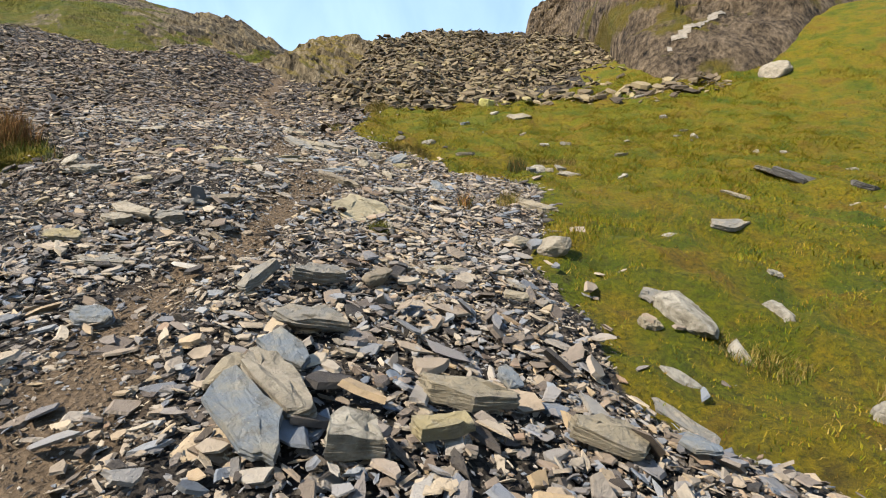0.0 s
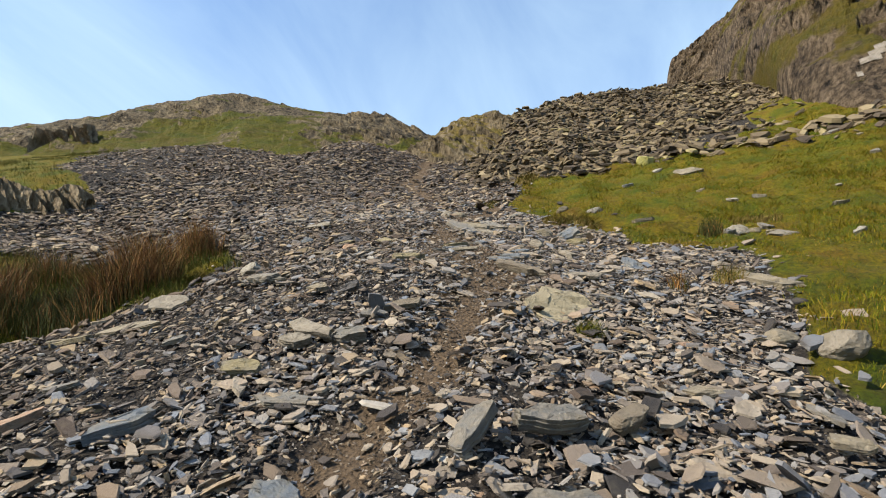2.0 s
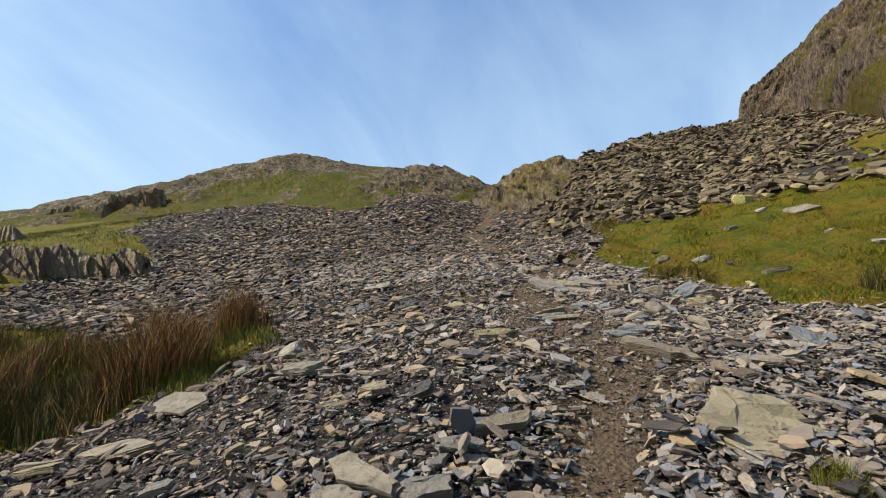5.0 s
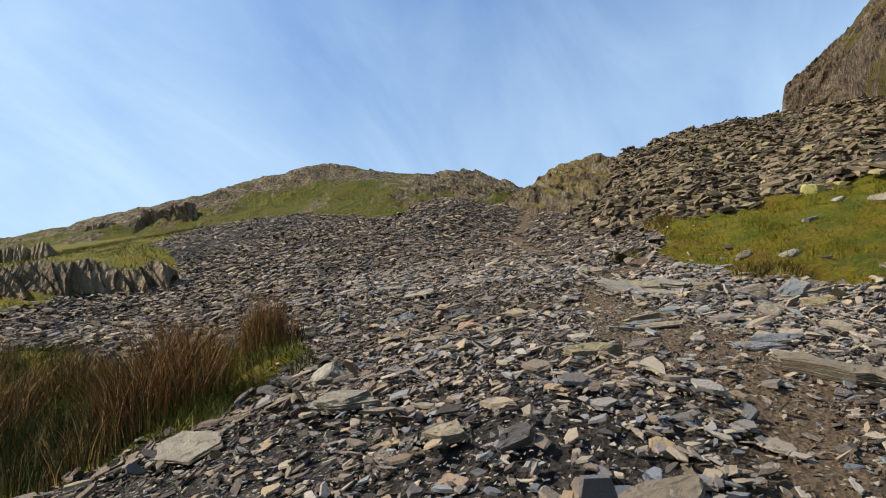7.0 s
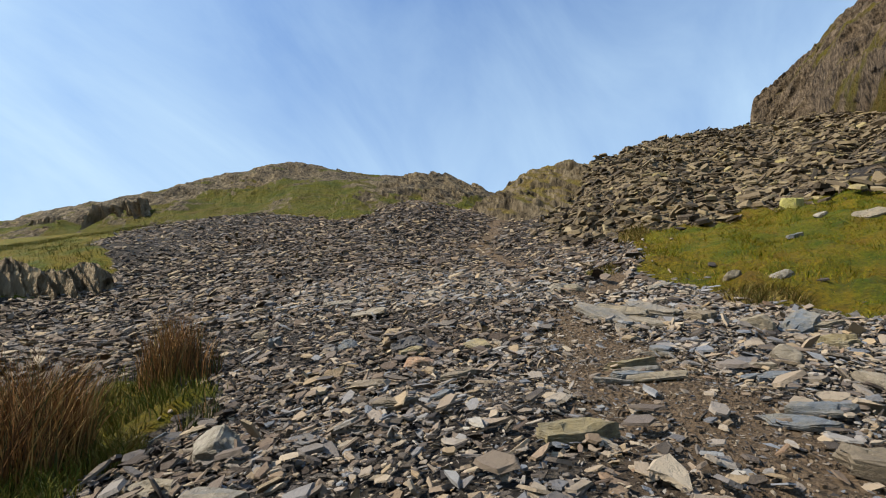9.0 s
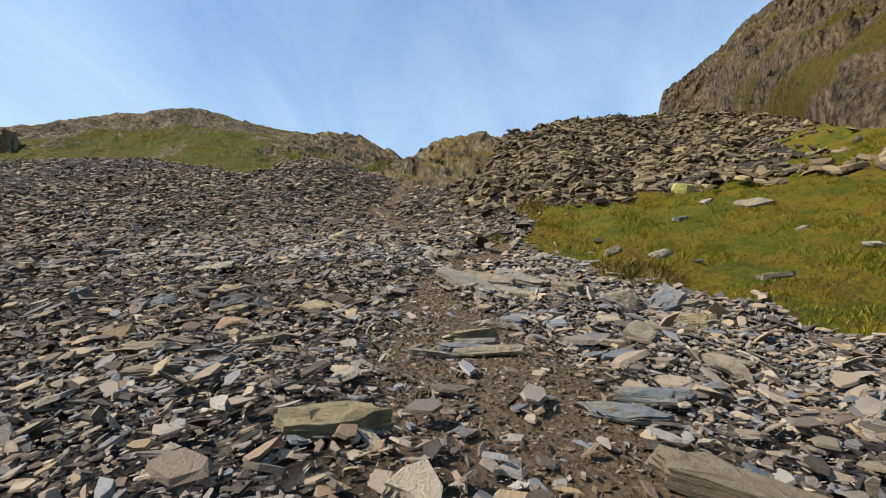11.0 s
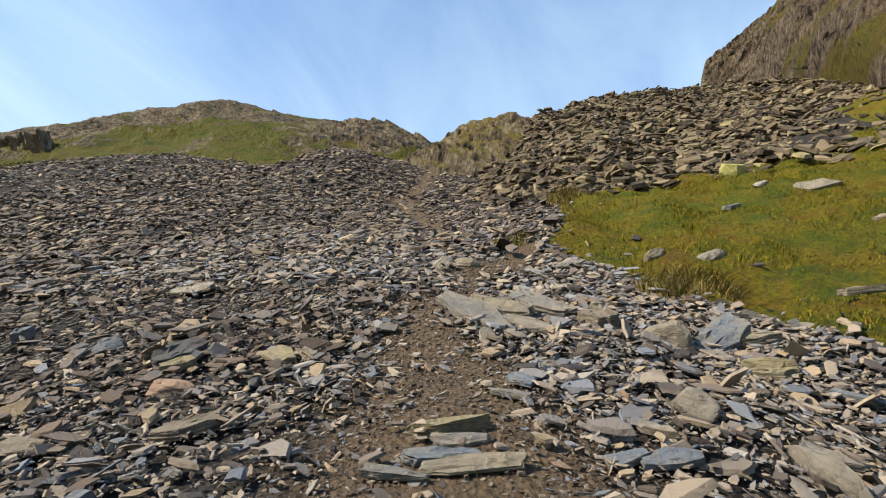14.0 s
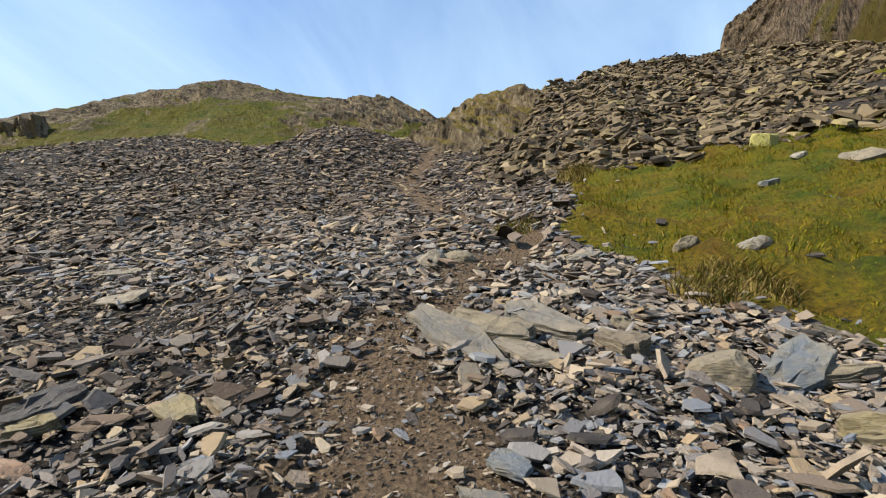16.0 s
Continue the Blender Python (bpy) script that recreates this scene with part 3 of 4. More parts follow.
scree_layer("middle_rubble", 46000, (-10.5, 3, 11.5, 18.5), 0.06, 0.24, 2.2, clumped, 5, 0.4, thick=(0.04, 0.13))
scree_layer("rubble", 14000, (-7.5, 3.5, 1.2, 13), 0.09, 0.27, 2.6, lambda x, y: clumped(x, y) * (1 - west(x, y)), 6, 0.42, closed=True, thick=(0.03, 0.11))
scree_layer("plate_rubble", 15000, (-10.5, 1, 1.2, 13), 0.09, 0.27, 2.6, lambda x, y: clumped(x, y) * west(x, y), 6, 0.42, mat=M_FLANK, closed=True, thick=(0.03, 0.11))
scree_layer("lower_rubble", 11000, (-10.5, 4.5, -4, 1.4), 0.06, 0.26, 2.2, lambda x, y: clumped(x, y) * np.clip((y + 4.2) / 2.0, 0, 1), 5, 0.42, thick=(0.04, 0.13))
scree_layer("coarse_rubble", 1500, (-3, 3, 0.8, 6), 0.12, 0.36, 2.0, heap, 7, 0.5, slim=(0.28, 0.65), closed=True, thick=(0.04, 0.12))
scree_layer("upper_rubble", 20500, (-19, 3, 14, 30), 0.12, 0.42, 2.0, open_stone, 5, 0.36, mat=M_FLANK, slim=(0.3, 0.7))
scree_layer("dark_rubble", 20000, (-30, -8.5, 3, 30), 0.10, 0.42, 2.2, lambda x, y: open_stone(x, y), 5, 0.36, mat=M_FLANK, slim=(0.3, 0.7))
scree_layer("flank_rubble", 9000, (-20, -9, 5, 16), 0.10, 0.38, 2.2, open_stone, 5, 0.36, mat=M_FLANK, slim=(0.3, 0.7))
scree_layer("edge_rubble", 2600, (-3, 5, 1, 22), 0.08, 0.32, 2.2, lambda x, y: np.clip(turf_at(x, y) * 1.0, 0, 1) * np.exp(-np.abs(x - np.interp(y, [2.8, 5.6, 10.4, 10.9, 13.8, 15.2, 21.5], [1.9, 1.25, 1.9, .5, -1, -2.3, -2.5])) / 0.35), 6, 0.4)

# single pieces that the path passes nearest
PIECE_MESHES = []
for i in range(14):
    v = shard_verts(1, 7, (0.32, 0.75), (0.05, 0.13), rng)[0]
    r7 = np.arange(7)
    n7 = (r7 + 1) % 7
    lp = np.concatenate([r7[::-1], r7 + 7, np.stack([r7, n7, n7 + 7, r7 + 7], -1).ravel()])
    PIECE_MESHES.append(raw_mesh("stone", v, lp, np.concatenate([[7, 7], np.full(7, 4)]), M_PIECE))
px, py = strew(2600, -5.2, 1.4, 1.0, 13.5, lambda x, y: clumped(x, y) * np.exp(-((x + 1.8) / 3.0) ** 2))
px, py = px[:300], py[:300]
pP, pN = on_land(px, py)
pS = sizes_between(len(px), 0.11, 0.25, 2.0)
pR = turns(pN, rng.uniform(0, 6.28, len(px)), np.abs(rng.normal(0, 0.35, len(px))).clip(0, 0.9), rng.uniform(0, 6.28, len(px)))
for i in range(len(px)):
    ob = part("stone", PIECE_MESHES[i % 14], scree)
    ob.matrix_basis = Matrix.LocRotScale(Vector(pP[i] + pN[i] * 0.09 * pS[i]), Matrix(pR[i].tolist()).to_quaternion(), Vector((pS[i],) * 3))

# slabs on the spoil heap
def on_loft(P, u, v, vmax):
    nu, nv = P.shape[:2]
    a, b = u * (nu - 1.001), v / 1.45 * (nv - 1.001)
    i, j = a.astype(int), b.astype(int)
    f, g = (a - i)[:, None], (b - j)[:, None]
    p = P[i, j] * (1 - f) * (1 - g) + P[i + 1, j] * f * (1 - g) + P[i, j + 1] * (1 - f) * g + P[i + 1, j + 1] * f * g
    n = np.cross(P[i + 1, j] - P[i, j], P[i, j + 1] - P[i, j])
    n = n / np.linalg.norm(n, axis=1, keepdims=True)
    n[n[:, 2] < 0] *= -1
    n = n * 0.6 + np.array([0, -0.15, 0.9]) * 0.4
    return p, n / np.linalg.norm(n, axis=1, keepdims=True)


def tip_layer(name, count, a, b, power, v0=0.0, v1=1.32):
    cell = np.linalg.norm(np.cross(tip_P[1:, :-1] - tip_P[:-1, :-1], tip_P[:-1, 1:] - tip_P[:-1, :-1]), axis=-1)[:, :int(v1 / 1.45 * 119)]
    pick = rng.choice(cell.size, count, p=(cell / cell.sum()).ravel())
    u = (pick // cell.shape[1] + rng.uniform(0, 1, count)) / 199.5
    v = (pick % cell.shape[1] + rng.uniform(0, 1, count)) / 119.5 * 1.45
    P, N = on_loft(tip_P, u, v, 1.45)
    ob = part(name, scatter_mesh(name, P, N, sizes_between(count, a, b, power), M_TIP, k=5, tip=0.42, thick=(0.05, 0.17), slim=(0.3, 0.8), closed=True), slate_tip)
    return tagged(ob, kind="stuff")


tip_layer("loose_spoil", 13500, 0.2, 0.75, 2.0)
tip_layer("fine_spoil", 6500, 0.12, 0.35, 1.5)

# single slabs of the heap nearest to the path
TIP_MESHES = []
for i in range(12):
    v = shard_verts(1, 7, (0.4, 0.85), (0.08, 0.24), rng)[0]
    TIP_MESHES.append(raw_mesh("spoil_stone", v, lp, np.concatenate([[7, 7], np.full(7, 4)]), M_TIP_PIECE))
hu, hv = rng.uniform(0.22, 0.72, 300), rng.uniform(0.02, 0.5, 300) ** 1.2
hP, hN = on_loft(tip_P, hu, hv, 1.45)
hS = sizes_between(300, 0.35, 0.85, 2.0)
hR = turns(hN, rng.uniform(0, 6.28, 300), np.abs(rng.normal(0, 0.5, 300)).clip(0, 1.0), rng.uniform(0, 6.28, 300))
for i in range(300):
    ob = part("spoil_stone", TIP_MESHES[i % 12], slate_tip)
    ob.matrix_basis = Matrix.LocRotScale(Vector(hP[i] + hN[i] * 0.16 * hS[i]), Matrix(hR[i].tolist()).to_quaternion(), Vector((hS[i],) * 3))

# slabs trailing from the heap's foot across the turf
tx, ty = strew(1500, 1.5, 11.5, 18.5, 24, lambda x, y: np.exp(-((y - np.interp(x, [1.5, 5, 8, 11], [21.6, 21.6, 21.2, 20.6])) / 0.8) ** 2))
tP, tN = on_land(tx, ty)
tagged(part("scattered_spoil", scatter_mesh("scattered_spoil", tP, tN, sizes_between(len(tx), 0.18, 0.95, 2.2), M_TIP, k=6, tip=0.35, thick=(0.07, 0.2), slim=(0.3, 0.8)), slate_tip), kind="stuff")


def lump(length, width, height, g):
    """A weathered boulder: a ball cut by flat faces, with pitted sides."""
    bm = bmesh.new()
    bmesh.ops.create_icosphere(bm, subdivisions=4, radius=1.0)
    cuts = [(Vector(g.normal(0, 1, 3)).normalized(), g.uniform(0.55, 0.85)) for _ in range(9)]
    off = Vector(g.uniform(0, 50, 3))
    for v in bm.verts:
        p = v.co.copy()
        for d, r in cuts:
            over = p.dot(d) - r
            if over > 0:
                p -= d * over * 0.9
        p *= 1 + 0.10 * noise.fractal(p * 1.6 + off, 0.8, 2.2, 5) + 0.03 * noise.noise(p * 9 + off)
        v.co = Vector((p.x * length * 0.52, p.y * width * 0.52, p.z * height * 0.58))
    me = bpy.data.meshes.new("boulder")
    bm.to_mesh(me)
    bm.free()
    return me


def slab(x, y, length, width, thick, yaw, tip, mat, label):
    """A broken slate slab or boulder: uneven outline, split layers, chipped edges, bedded on the slope."""
    g = np.random.default_rng(int(abs(x * 131 + y * 517) * 10))
    length, width = 0.92 * length, 0.88 * width
    c = int(g.integers(5, 8))
    ang = (np.arange(c) + g.uniform(-0.30, 0.30, c)) * (2 * math.pi / c) + g.uniform(0, 6.28)
    sq = 1 / (np.abs(np.cos(ang)) ** 4 + np.abs(np.sin(ang)) ** 4) ** 0.25
    r = sq * g.uniform(0.40, 0.55, c)
    corners = np.stack([r * np.cos(ang) * length, r * np.sin(ang) * width], -1)
    nxt_ = np.roll(corners, -1, 0)
    k = 3 * c
    line = np.stack([corners, corners * 0.66 + nxt_ * 0.34, corners * 0.33 + nxt_ * 0.67], 1).reshape(k, 2)
    line = line * (1 + g.uniform(-0.085, 0.06, (k, 1)))
    split, cut, drop = g.uniform(0, 6.28), g.uniform(-0.15, 0.2), g.uniform(0.15, 0.45)
    broken = lambda q: drop * thick * ((q[:, 0] / length * math.cos(split) + q[:, 1] / width * math.sin(split)) > cut)
    steps_up = [(-0.55, 0.84), (-0.45, 0.97), (-0.12, 1.0), (-0.06, 0.955), (0.22, 0.985), (0.27, 0.95), (0.46, 0.955), (0.5, 0.93)]
    verts, faces = [], []
    slope = g.uniform(-0.25, 0.25, 2)
    for zz, s in steps_up:
        ring = line * (s + g.uniform(-0.035, 0.035, (k, 1)))
        zv = zz * thick * (1 + slope[0] * ring[:, 0] / length + slope[1] * ring[:, 1] / width) + g.uniform(-0.07, 0.07, k) * thick - (zz > 0.2) * broken(ring)
        verts += [(*ring[i], zv[i]) for i in range(k)]
    n = len(steps_up)
    for a in range(n - 1):
        for i in range(k):
            j = (i + 1) % k
            faces.append((a * k + i, a * k + j, (a + 1) * k + j, (a + 1) * k + i))
    inner = len(verts)
    ring = line * g.uniform(0.42, 0.58, (k, 1))
    low = broken(ring)
    verts += [(*ring[i], thick * (0.50 + g.uniform(-0.10, 0.10)) - low[i]) for i in range(k)]
    for i in range(k):
        j = (i + 1) % k
        faces.append(((n - 1) * k + i, (n - 1) * k + j, inner + j, inner + i))
    faces += [tuple(range(inner, inner + k)), tuple(range(k - 1, -1, -1))]
    boulder = "boulder" in label or ("slab" not in label and "block" not in label and thick > 0.4 * width)
    if boulder:
        me = lump(length, width, max(thick * 1.5, 0.55 * width), g)
    else:
        me = bpy.data.meshes.new("slate_stone")
        me.from_pydata(verts, [], faces)
    me.materials.append(mat)
    ob = new("boulder" if boulder else "slate_stone", me)
    P, N = on_land(np.array([x]), np.array([y]))
    downhill = -1.57
    R = turns(N, np.array([radians(yaw)]), np.array([0.7 * tip]), np.array([downhill + g.uniform(-1, 1)]))[0]
    lift = 0.12 * thick + 0.28 * width * math.sin(0.7 * tip) + (0.02 if not boulder else -0.12 * thick) + (0.07 if y < 4.6 and -2 < x < 1.6 else 0)
    ob.matrix_basis = Matrix.LocRotScale(Vector(P[0] + N[0] * lift), Matrix(R.tolist()).to_quaternion(), None)
    return tagged(ob, label, "boulder" if boulder else "stone", "loose stones on the hillside")


# ---- notable slabs and boulders ----
slab(-0.77, 2.27, 0.68, 0.31, 0.07, -45, 0.30, BLUE, "long blue-grey slate slab leaning on smaller pieces")
slab(-0.73, 2.54, 0.70, 0.29, 0.09, -51, 0.35, PALE, "pale pinkish slate slab propped on the heap")
slab(-1.00, 2.67, 0.33, 0.18, 0.07, 61, 0.30, TAN, "cream weathered stone with a rough face")
slab(-0.28, 2.23, 0.35, 0.27, 0.12, 7, 0.10, LICHEN, "squared block of blue stone mottled with white lichen")
slab(-0.77, 2.85, 0.42, 0.20, 0.06, -47, 0.40, BLUE, "blue slate slab tilted among the rubble")
slab(-0.75, 3.25, 0.57, 0.24, 0.08, 1, 0.15, GREY, "broad grey slate slab on a dark hollow")
slab(-0.85, 3.95, 0.55, 0.28, 0.09, 27, 0.25, GREY, "grey slate block with a brown face")
slab(-1.25, 3.80, 0.50, 0.22, 0.07, 73, 0.40, GREY, "grey slab tipped up on its edge")
slab(-0.42, 4.15, 0.30, 0.20, 0.09, 50, 0.40, BROWN, "rough brown and cream stone standing on end")
slab(0.21, 2.73, 0.72, 0.24, 0.10, 4, 0.10, TAN, "large cream slate slab lying on the heap")
slab(0.09, 2.40, 0.40, 0.20, 0.07, 16, 0.10, OCHRE, "greenish ochre slab with a mossy side")
slab(0.91, 2.60, 0.45, 0.23, 0.08, -6, 0.15, TAN, "rough cream slab on blue slate")
slab(1.38, 2.69, 0.31, 0.19, 0.03, -56, 0.30, BLUE, "thin blue slate flake leaning on the turf edge")
slab(0.48, 3.08, 0.20, 0.16, 0.03, -56, 0.30, BLUE, "square blue slate flake")
slab(1.67, 3.24, 0.81, 0.16, 0.06, -56, 0.05, GREY, "long narrow grey slate slab lying along the turf")
slab(1.82, 3.79, 0.43, 0.22, 0.09, -17, 0.10, LICHEN, "low pale lichened stone bedded in the turf")
slab(2.24, 4.68, 0.89, 0.45, 0.20, -70, 0.20, LICHEN, "large pale lichened boulder bedded in the turf")
slab(3.38, 5.21, 0.87, 0.39, 0.18, -93, 0.20, LICHEN, "grey lichened boulder in the grass")
slab(2.59, 4.43, 0.43, 0.22, 0.10, -83, 0.20, LICHEN, "small lichened stone in the grass")
slab(1.35, 5.75, 0.46, 0.36, 0.16, 42, 0.20, PALE, "white quartz-stained boulder at the turf edge")
slab(1.02, 6.10, 0.45, 0.26, 0.10, 50, 0.40, TAN, "tan stone leaning at the turf edge")
slab(4.33, 7.69, 0.75, 0.40, 0.09, 24, 0.10, GREY, "grey slab tilted in the grass")
slab(7.35, 10.58, 1.15, 0.6, 0.16, -22, 0.05, DARK, "dark slate slab under a paler one")
slab(7.10, 10.83, 1.15, 0.55, 0.09, -2, 0.15, GREY, "pale slate slab stacked on a darker one")
slab(8.21, 9.87, 0.85, 0.51, 0.12, 12, 0.05, DARK, "dark flat slab in the turf")
slab(3.02, 3.46, 0.32, 0.24, 0.16, -66, 0.10, LICHEN, "pinkish lichened stone in rank grass")
slab(2.86, 11.10, 0.65, 0.39, 0.14, 22, 0.05, PALE, "pale stone bedded in the turf")
slab(2.30, 11.75, 0.49, 0.39, 0.18, 22, 0.05, LICHEN, "rounded lichened stone in the turf")
slab(2.93, 18.56, 1.28, 0.51, 0.10, 18, 0.05, TAN, "long flat pale slab in the turf")
slab(7.08, 15.23, 0.29, 0.21, 0.06, -20, 0.05, GREY, "small grey stone in the turf")
slab(7.39, 14.81, 0.45, 0.27, 0.12, -98, 0.05, LICHEN, "small pale stone in the turf")
slab(8.24, 20.58, 1.40, 0.42, 0.12, 10, 0.10, GREY, "slate slab at the edge of the spoil heap")
slab(5.55, 9.60, 0.62, 0.15, 0.05, -26, 0.00, TAN, "thin pale slab sunk in the turf")
slab(0.74, 12.16, 0.57, 0.20, 0.07, 11, 0.00, TAN, "flat tan slab in the turf")
slab(1.49, 7.84, 0.83, 0.29, 0.10, -41, 0.10, TAN, "broken tan slab at the turf edge")
slab(-0.82, 6.25, 0.98, 0.80, 0.12, 19, 0.16, SAND, "big smooth tan slab with grass at its corner")
slab(-0.53, 7.36, 0.54, 0.22, 0.05, 2, 0.05, PALE, "flat white slab beside the path")
slab(-0.35, 6.74, 0.40, 0.14, 0.03, -7, 0.10, GREY, "grey slab beside the path")
slab(-4.34, 3.73, 0.44, 0.24, 0.06, 33, 0.10, RUST, "large flat slab stained with rust")
slab(-3.44, 3.72, 0.52, 0.21, 0.09, 58, 0.20, BLUE, "dark blue slate slab tilted on the scree")
slab(-2.63, 4.20, 0.52, 0.26, 0.05, -9, 0.10, GREY, "flat grey slab on small scree")
slab(-2.96, 4.90, 0.32, 0.22, 0.07, -2, 0.30, PALE, "angular pale stone with a blue face")
slab(-2.93, 5.07, 0.72, 0.21, 0.07, -45, 0.60, PALE, "narrow pale slab standing on edge")
slab(-2.55, 5.00, 0.48, 0.19, 0.10, 18, 0.10, GREY, "squared grey block by the path")
slab(-2.45, 5.38, 0.31, 0.19, 0.03, 32, 0.25, GREY, "grey slab beside the path")
slab(-2.30, 5.71, 0.45, 0.22, 0.06, 33, 0.15, BROWN, "brown layered slab beside the path")
slab(-3.13, 4.45, 0.37, 0.22, 0.07, 30, 0.10, OCHRE, "grey stone with an ochre mossy side")
slab(0.17, 4.86, 0.41, 0.14, 0.05, 6, 0.10, TAN, "cream slate slab on the scree")
slab(-0.24, 4.71, 0.33, 0.13, 0.03, 14, 0.05, PALE, "pale flat slab on the scree")
slab(-5.46, 6.26, 0.59, 0.53, 0.04, -21, 0.20, PALE, "pale square slate flake at the edge of the scree")
slab(0.25, 5.76, 0.46, 0.11, 0.04, 20, 0.00, RUST, "narrow rusty brown slate")
slab(0.70, 4.23, 0.27, 0.12, 0.04, -18, 0.10, TAN, "cream slab on blue scree")
slab(0.78, 4.72, 0.34, 0.14, 0.03, -63, 0.10, GREY, "grey slab on blue scree")
slab(-2.16, 3.36, 0.38, 0.23, 0.08, -6, 0.30, BLUE, "blue slate block on the heap")
slab(-4.50, 4.18, 0.52, 0.16, 0.04, -5, 0.05, GREY, "flat grey slab on the scree")
slab(-1.28, 7.25, 0.84, 0.21, 0.09, -27, 0.05, BROWN, "long brown slab beside the path")
slab(-3.34, 6.00, 0.29, 0.18, 0.06, 8, 0.15, TAN, "tan block on the scree")
slab(-4.13, 4.89, 0.26, 0.16, 0.04, 16, 0.10, GREY, "grey slab with an orange edge")
slab(-4.40, 6.55, 0.63, 0.28, 0.07, -2, 0.10, GREY, "flat grey slab by the rushes")
slab(-5.23, 5.53, 0.96, 0.29, 0.05, -11, 0.05, TAN, "long tan slate plank at the scree edge")
slab(-6.04, 5.54, 0.60, 0.15, 0.05, 4, 0.05, TAN, "narrow tan slate plank")
slab(-5.76, 5.31, 0.75, 0.15, 0.05, -4, 0.05, OCHRE, "narrow ochre slate plank")
slab(0.08, 8.54, 0.51, 0.31, 0.09, -72, 0.25, BLUE, "blue and white slate block")
slab(-1.62, 7.80, 0.45, 0.18, 0.04, -3, 0.05, BLUE, "flat blue slate by the path")
slab(-2.93, 5.91, 0.27, 0.14, 0.06, 40, 0.40, DARK, "dark slate slab in shadow")
slab(-5.00, 7.27, 0.56, 0.42, 0.19, -19, 0.30, LICHEN, "rough rounded stone spotted with lichen")
slab(-4.99, 6.81, 0.50, 0.20, 0.06, -8, 0.10, TAN, "tan slab beside the grass tuft")
slab(-4.30, 6.51, 0.53, 0.21, 0.07, 16, 0.10, PALE, "large pale slab on the scree")
slab(-6.10, 7.83, 0.28, 0.10, 0.03, 71, 0.30, BLUE, "blue slate slab leaning by the rushes")
slab(-2.72, 7.19, 0.50, 0.20, 0.08, 29, 0.12, OCHRE, "mossy ochre slab in the middle of the scree")
slab(-1.48, 8.01, 0.42, 0.15, 0.05, 8, 0.05, BLUE, "smooth blue slab beside the path")
slab(-4.44, 9.24, 0.45, 0.18, 0.09, 0, 0.05, RUST, "orange-brown stone on the scree")
slab(-5.56, 9.80, 0.28, 0.25, 0.10, 15, 0.15, BLUE, "upright blue slate cube")
slab(-7.47, 10.60, 0.28, 0.22, 0.08, 33, 0.20, BROWN, "brown square stone on the scree")
slab(-2.59, 10.97, 0.67, 0.34, 0.12, -15, 0.10, TAN, "large weathered slab of the path step")
slab(-2.24, 11.20, 0.85, 0.42, 0.12, -42, 0.10, GREY, "large grey slab of the path step")
slab(-2.42, 8.75, 0.35, 0.12, 0.03, 3, 0.05, GREY, "flat slab on the path")
slab(-2.31, 8.56, 0.51, 0.13, 0.03, 23, 0.05, TAN, "thin slab lying on the path")
slab(-0.76, 9.32, 0.30, 0.12, 0.05, -25, 0.05, PALE, "pale slab at the side of the path")
slab(-4.03, 9.82, 0.41, 0.24, 0.05, -21, 0.10, OCHRE, "ochre slab on the scree")
slab(-6.16, 11.38, 0.75, 0.38, 0.06, -12, 0.10, PALE, "pale slab on the scree")
slab(-4.78, 9.69, 0.53, 0.26, 0.09, 86, 0.30, DARK, "dark slab on the scree")
slab(-1.26, 10.76, 0.44, 0.40, 0.22, 33, 0.25, TAN, "rounded tan boulder with moss at its foot")
slab(-0.82, 11.00, 0.72, 0.40, 0.10, 55, 0.35, BLUE, "smooth blue-grey slab leaning uphill")
slab(-0.66, 10.46, 0.45, 0.22, 0.12, -6, 0.10, OCHRE, "layered ochre slab at the turf edge")
slab(-0.29, 10.14, 0.35, 0.11, 0.04, -35, 0.05, BLUE, "flat blue slab at the turf edge")
slab(-1.76, 10.94, 0.43, 0.30, 0.13, -41, 0.20, BROWN, "split brown block on the path step")
slab(-1.71, 11.34, 0.28, 0.14, 0.05, -25, 0.50, TAN, "tan slab standing on edge")
slab(-1.29, 9.50, 0.30, 0.27, 0.12, -51, 0.20, PALE, "white stone with an ochre-stained side")
slab(-0.83, 9.19, 0.50, 0.18, 0.13, -59, 0.10, PALE, "long pale boulder lying by the path")
slab(-1.52, 9.18, 0.26, 0.10, 0.05, -40, 0.30, PALE, "pale and blue slab tilted on the path")
slab(-1.50, 8.95, 0.36, 0.16, 0.04, 23, 0.10, BLUE, "blue-green slab on the path")
slab(-1.69, 8.93, 0.27, 0.16, 0.03, 37, 0.15, BLUE, "purplish blue slab on the path")
slab(-2.51, 8.85, 0.56, 0.17, 0.08, 27, 0.10, OCHRE, "long greenish slab across the path")
slab(-2.43, 8.60, 0.42, 0.13, 0.04, 22, 0.05, BLUE, "long blue-green slab across the path")
slab(-2.61, 8.41, 0.33, 0.10, 0.03, 7, 0.10, GREY, "grey-blue slab across the path")
slab(-2.27, 9.41, 0.30, 0.15, 0.03, -23, 0.10, GREY, "twin slate flake lying on the path")
slab(-2.24, 9.66, 0.28, 0.20, 0.03, -54, 0.10, BLUE, "blue slate flake lying on the path")
slab(-3.87, 8.72, 0.47, 0.23, 0.05, 61, 0.10, BROWN, "broad brown slab on the scree")
slab(-7.23, 12.28, 0.70, 0.31, 0.07, 37, 0.05, PALE, "flat whitish slab on the scree")
slab(-5.68, 12.62, 0.40, 0.22, 0.12, 115, 0.50, PALE, "pale stone standing on end")
slab(-4.50, 8.36, 0.37, 0.22, 0.05, 0, 0.10, BROWN, "square brown slab on the scree")
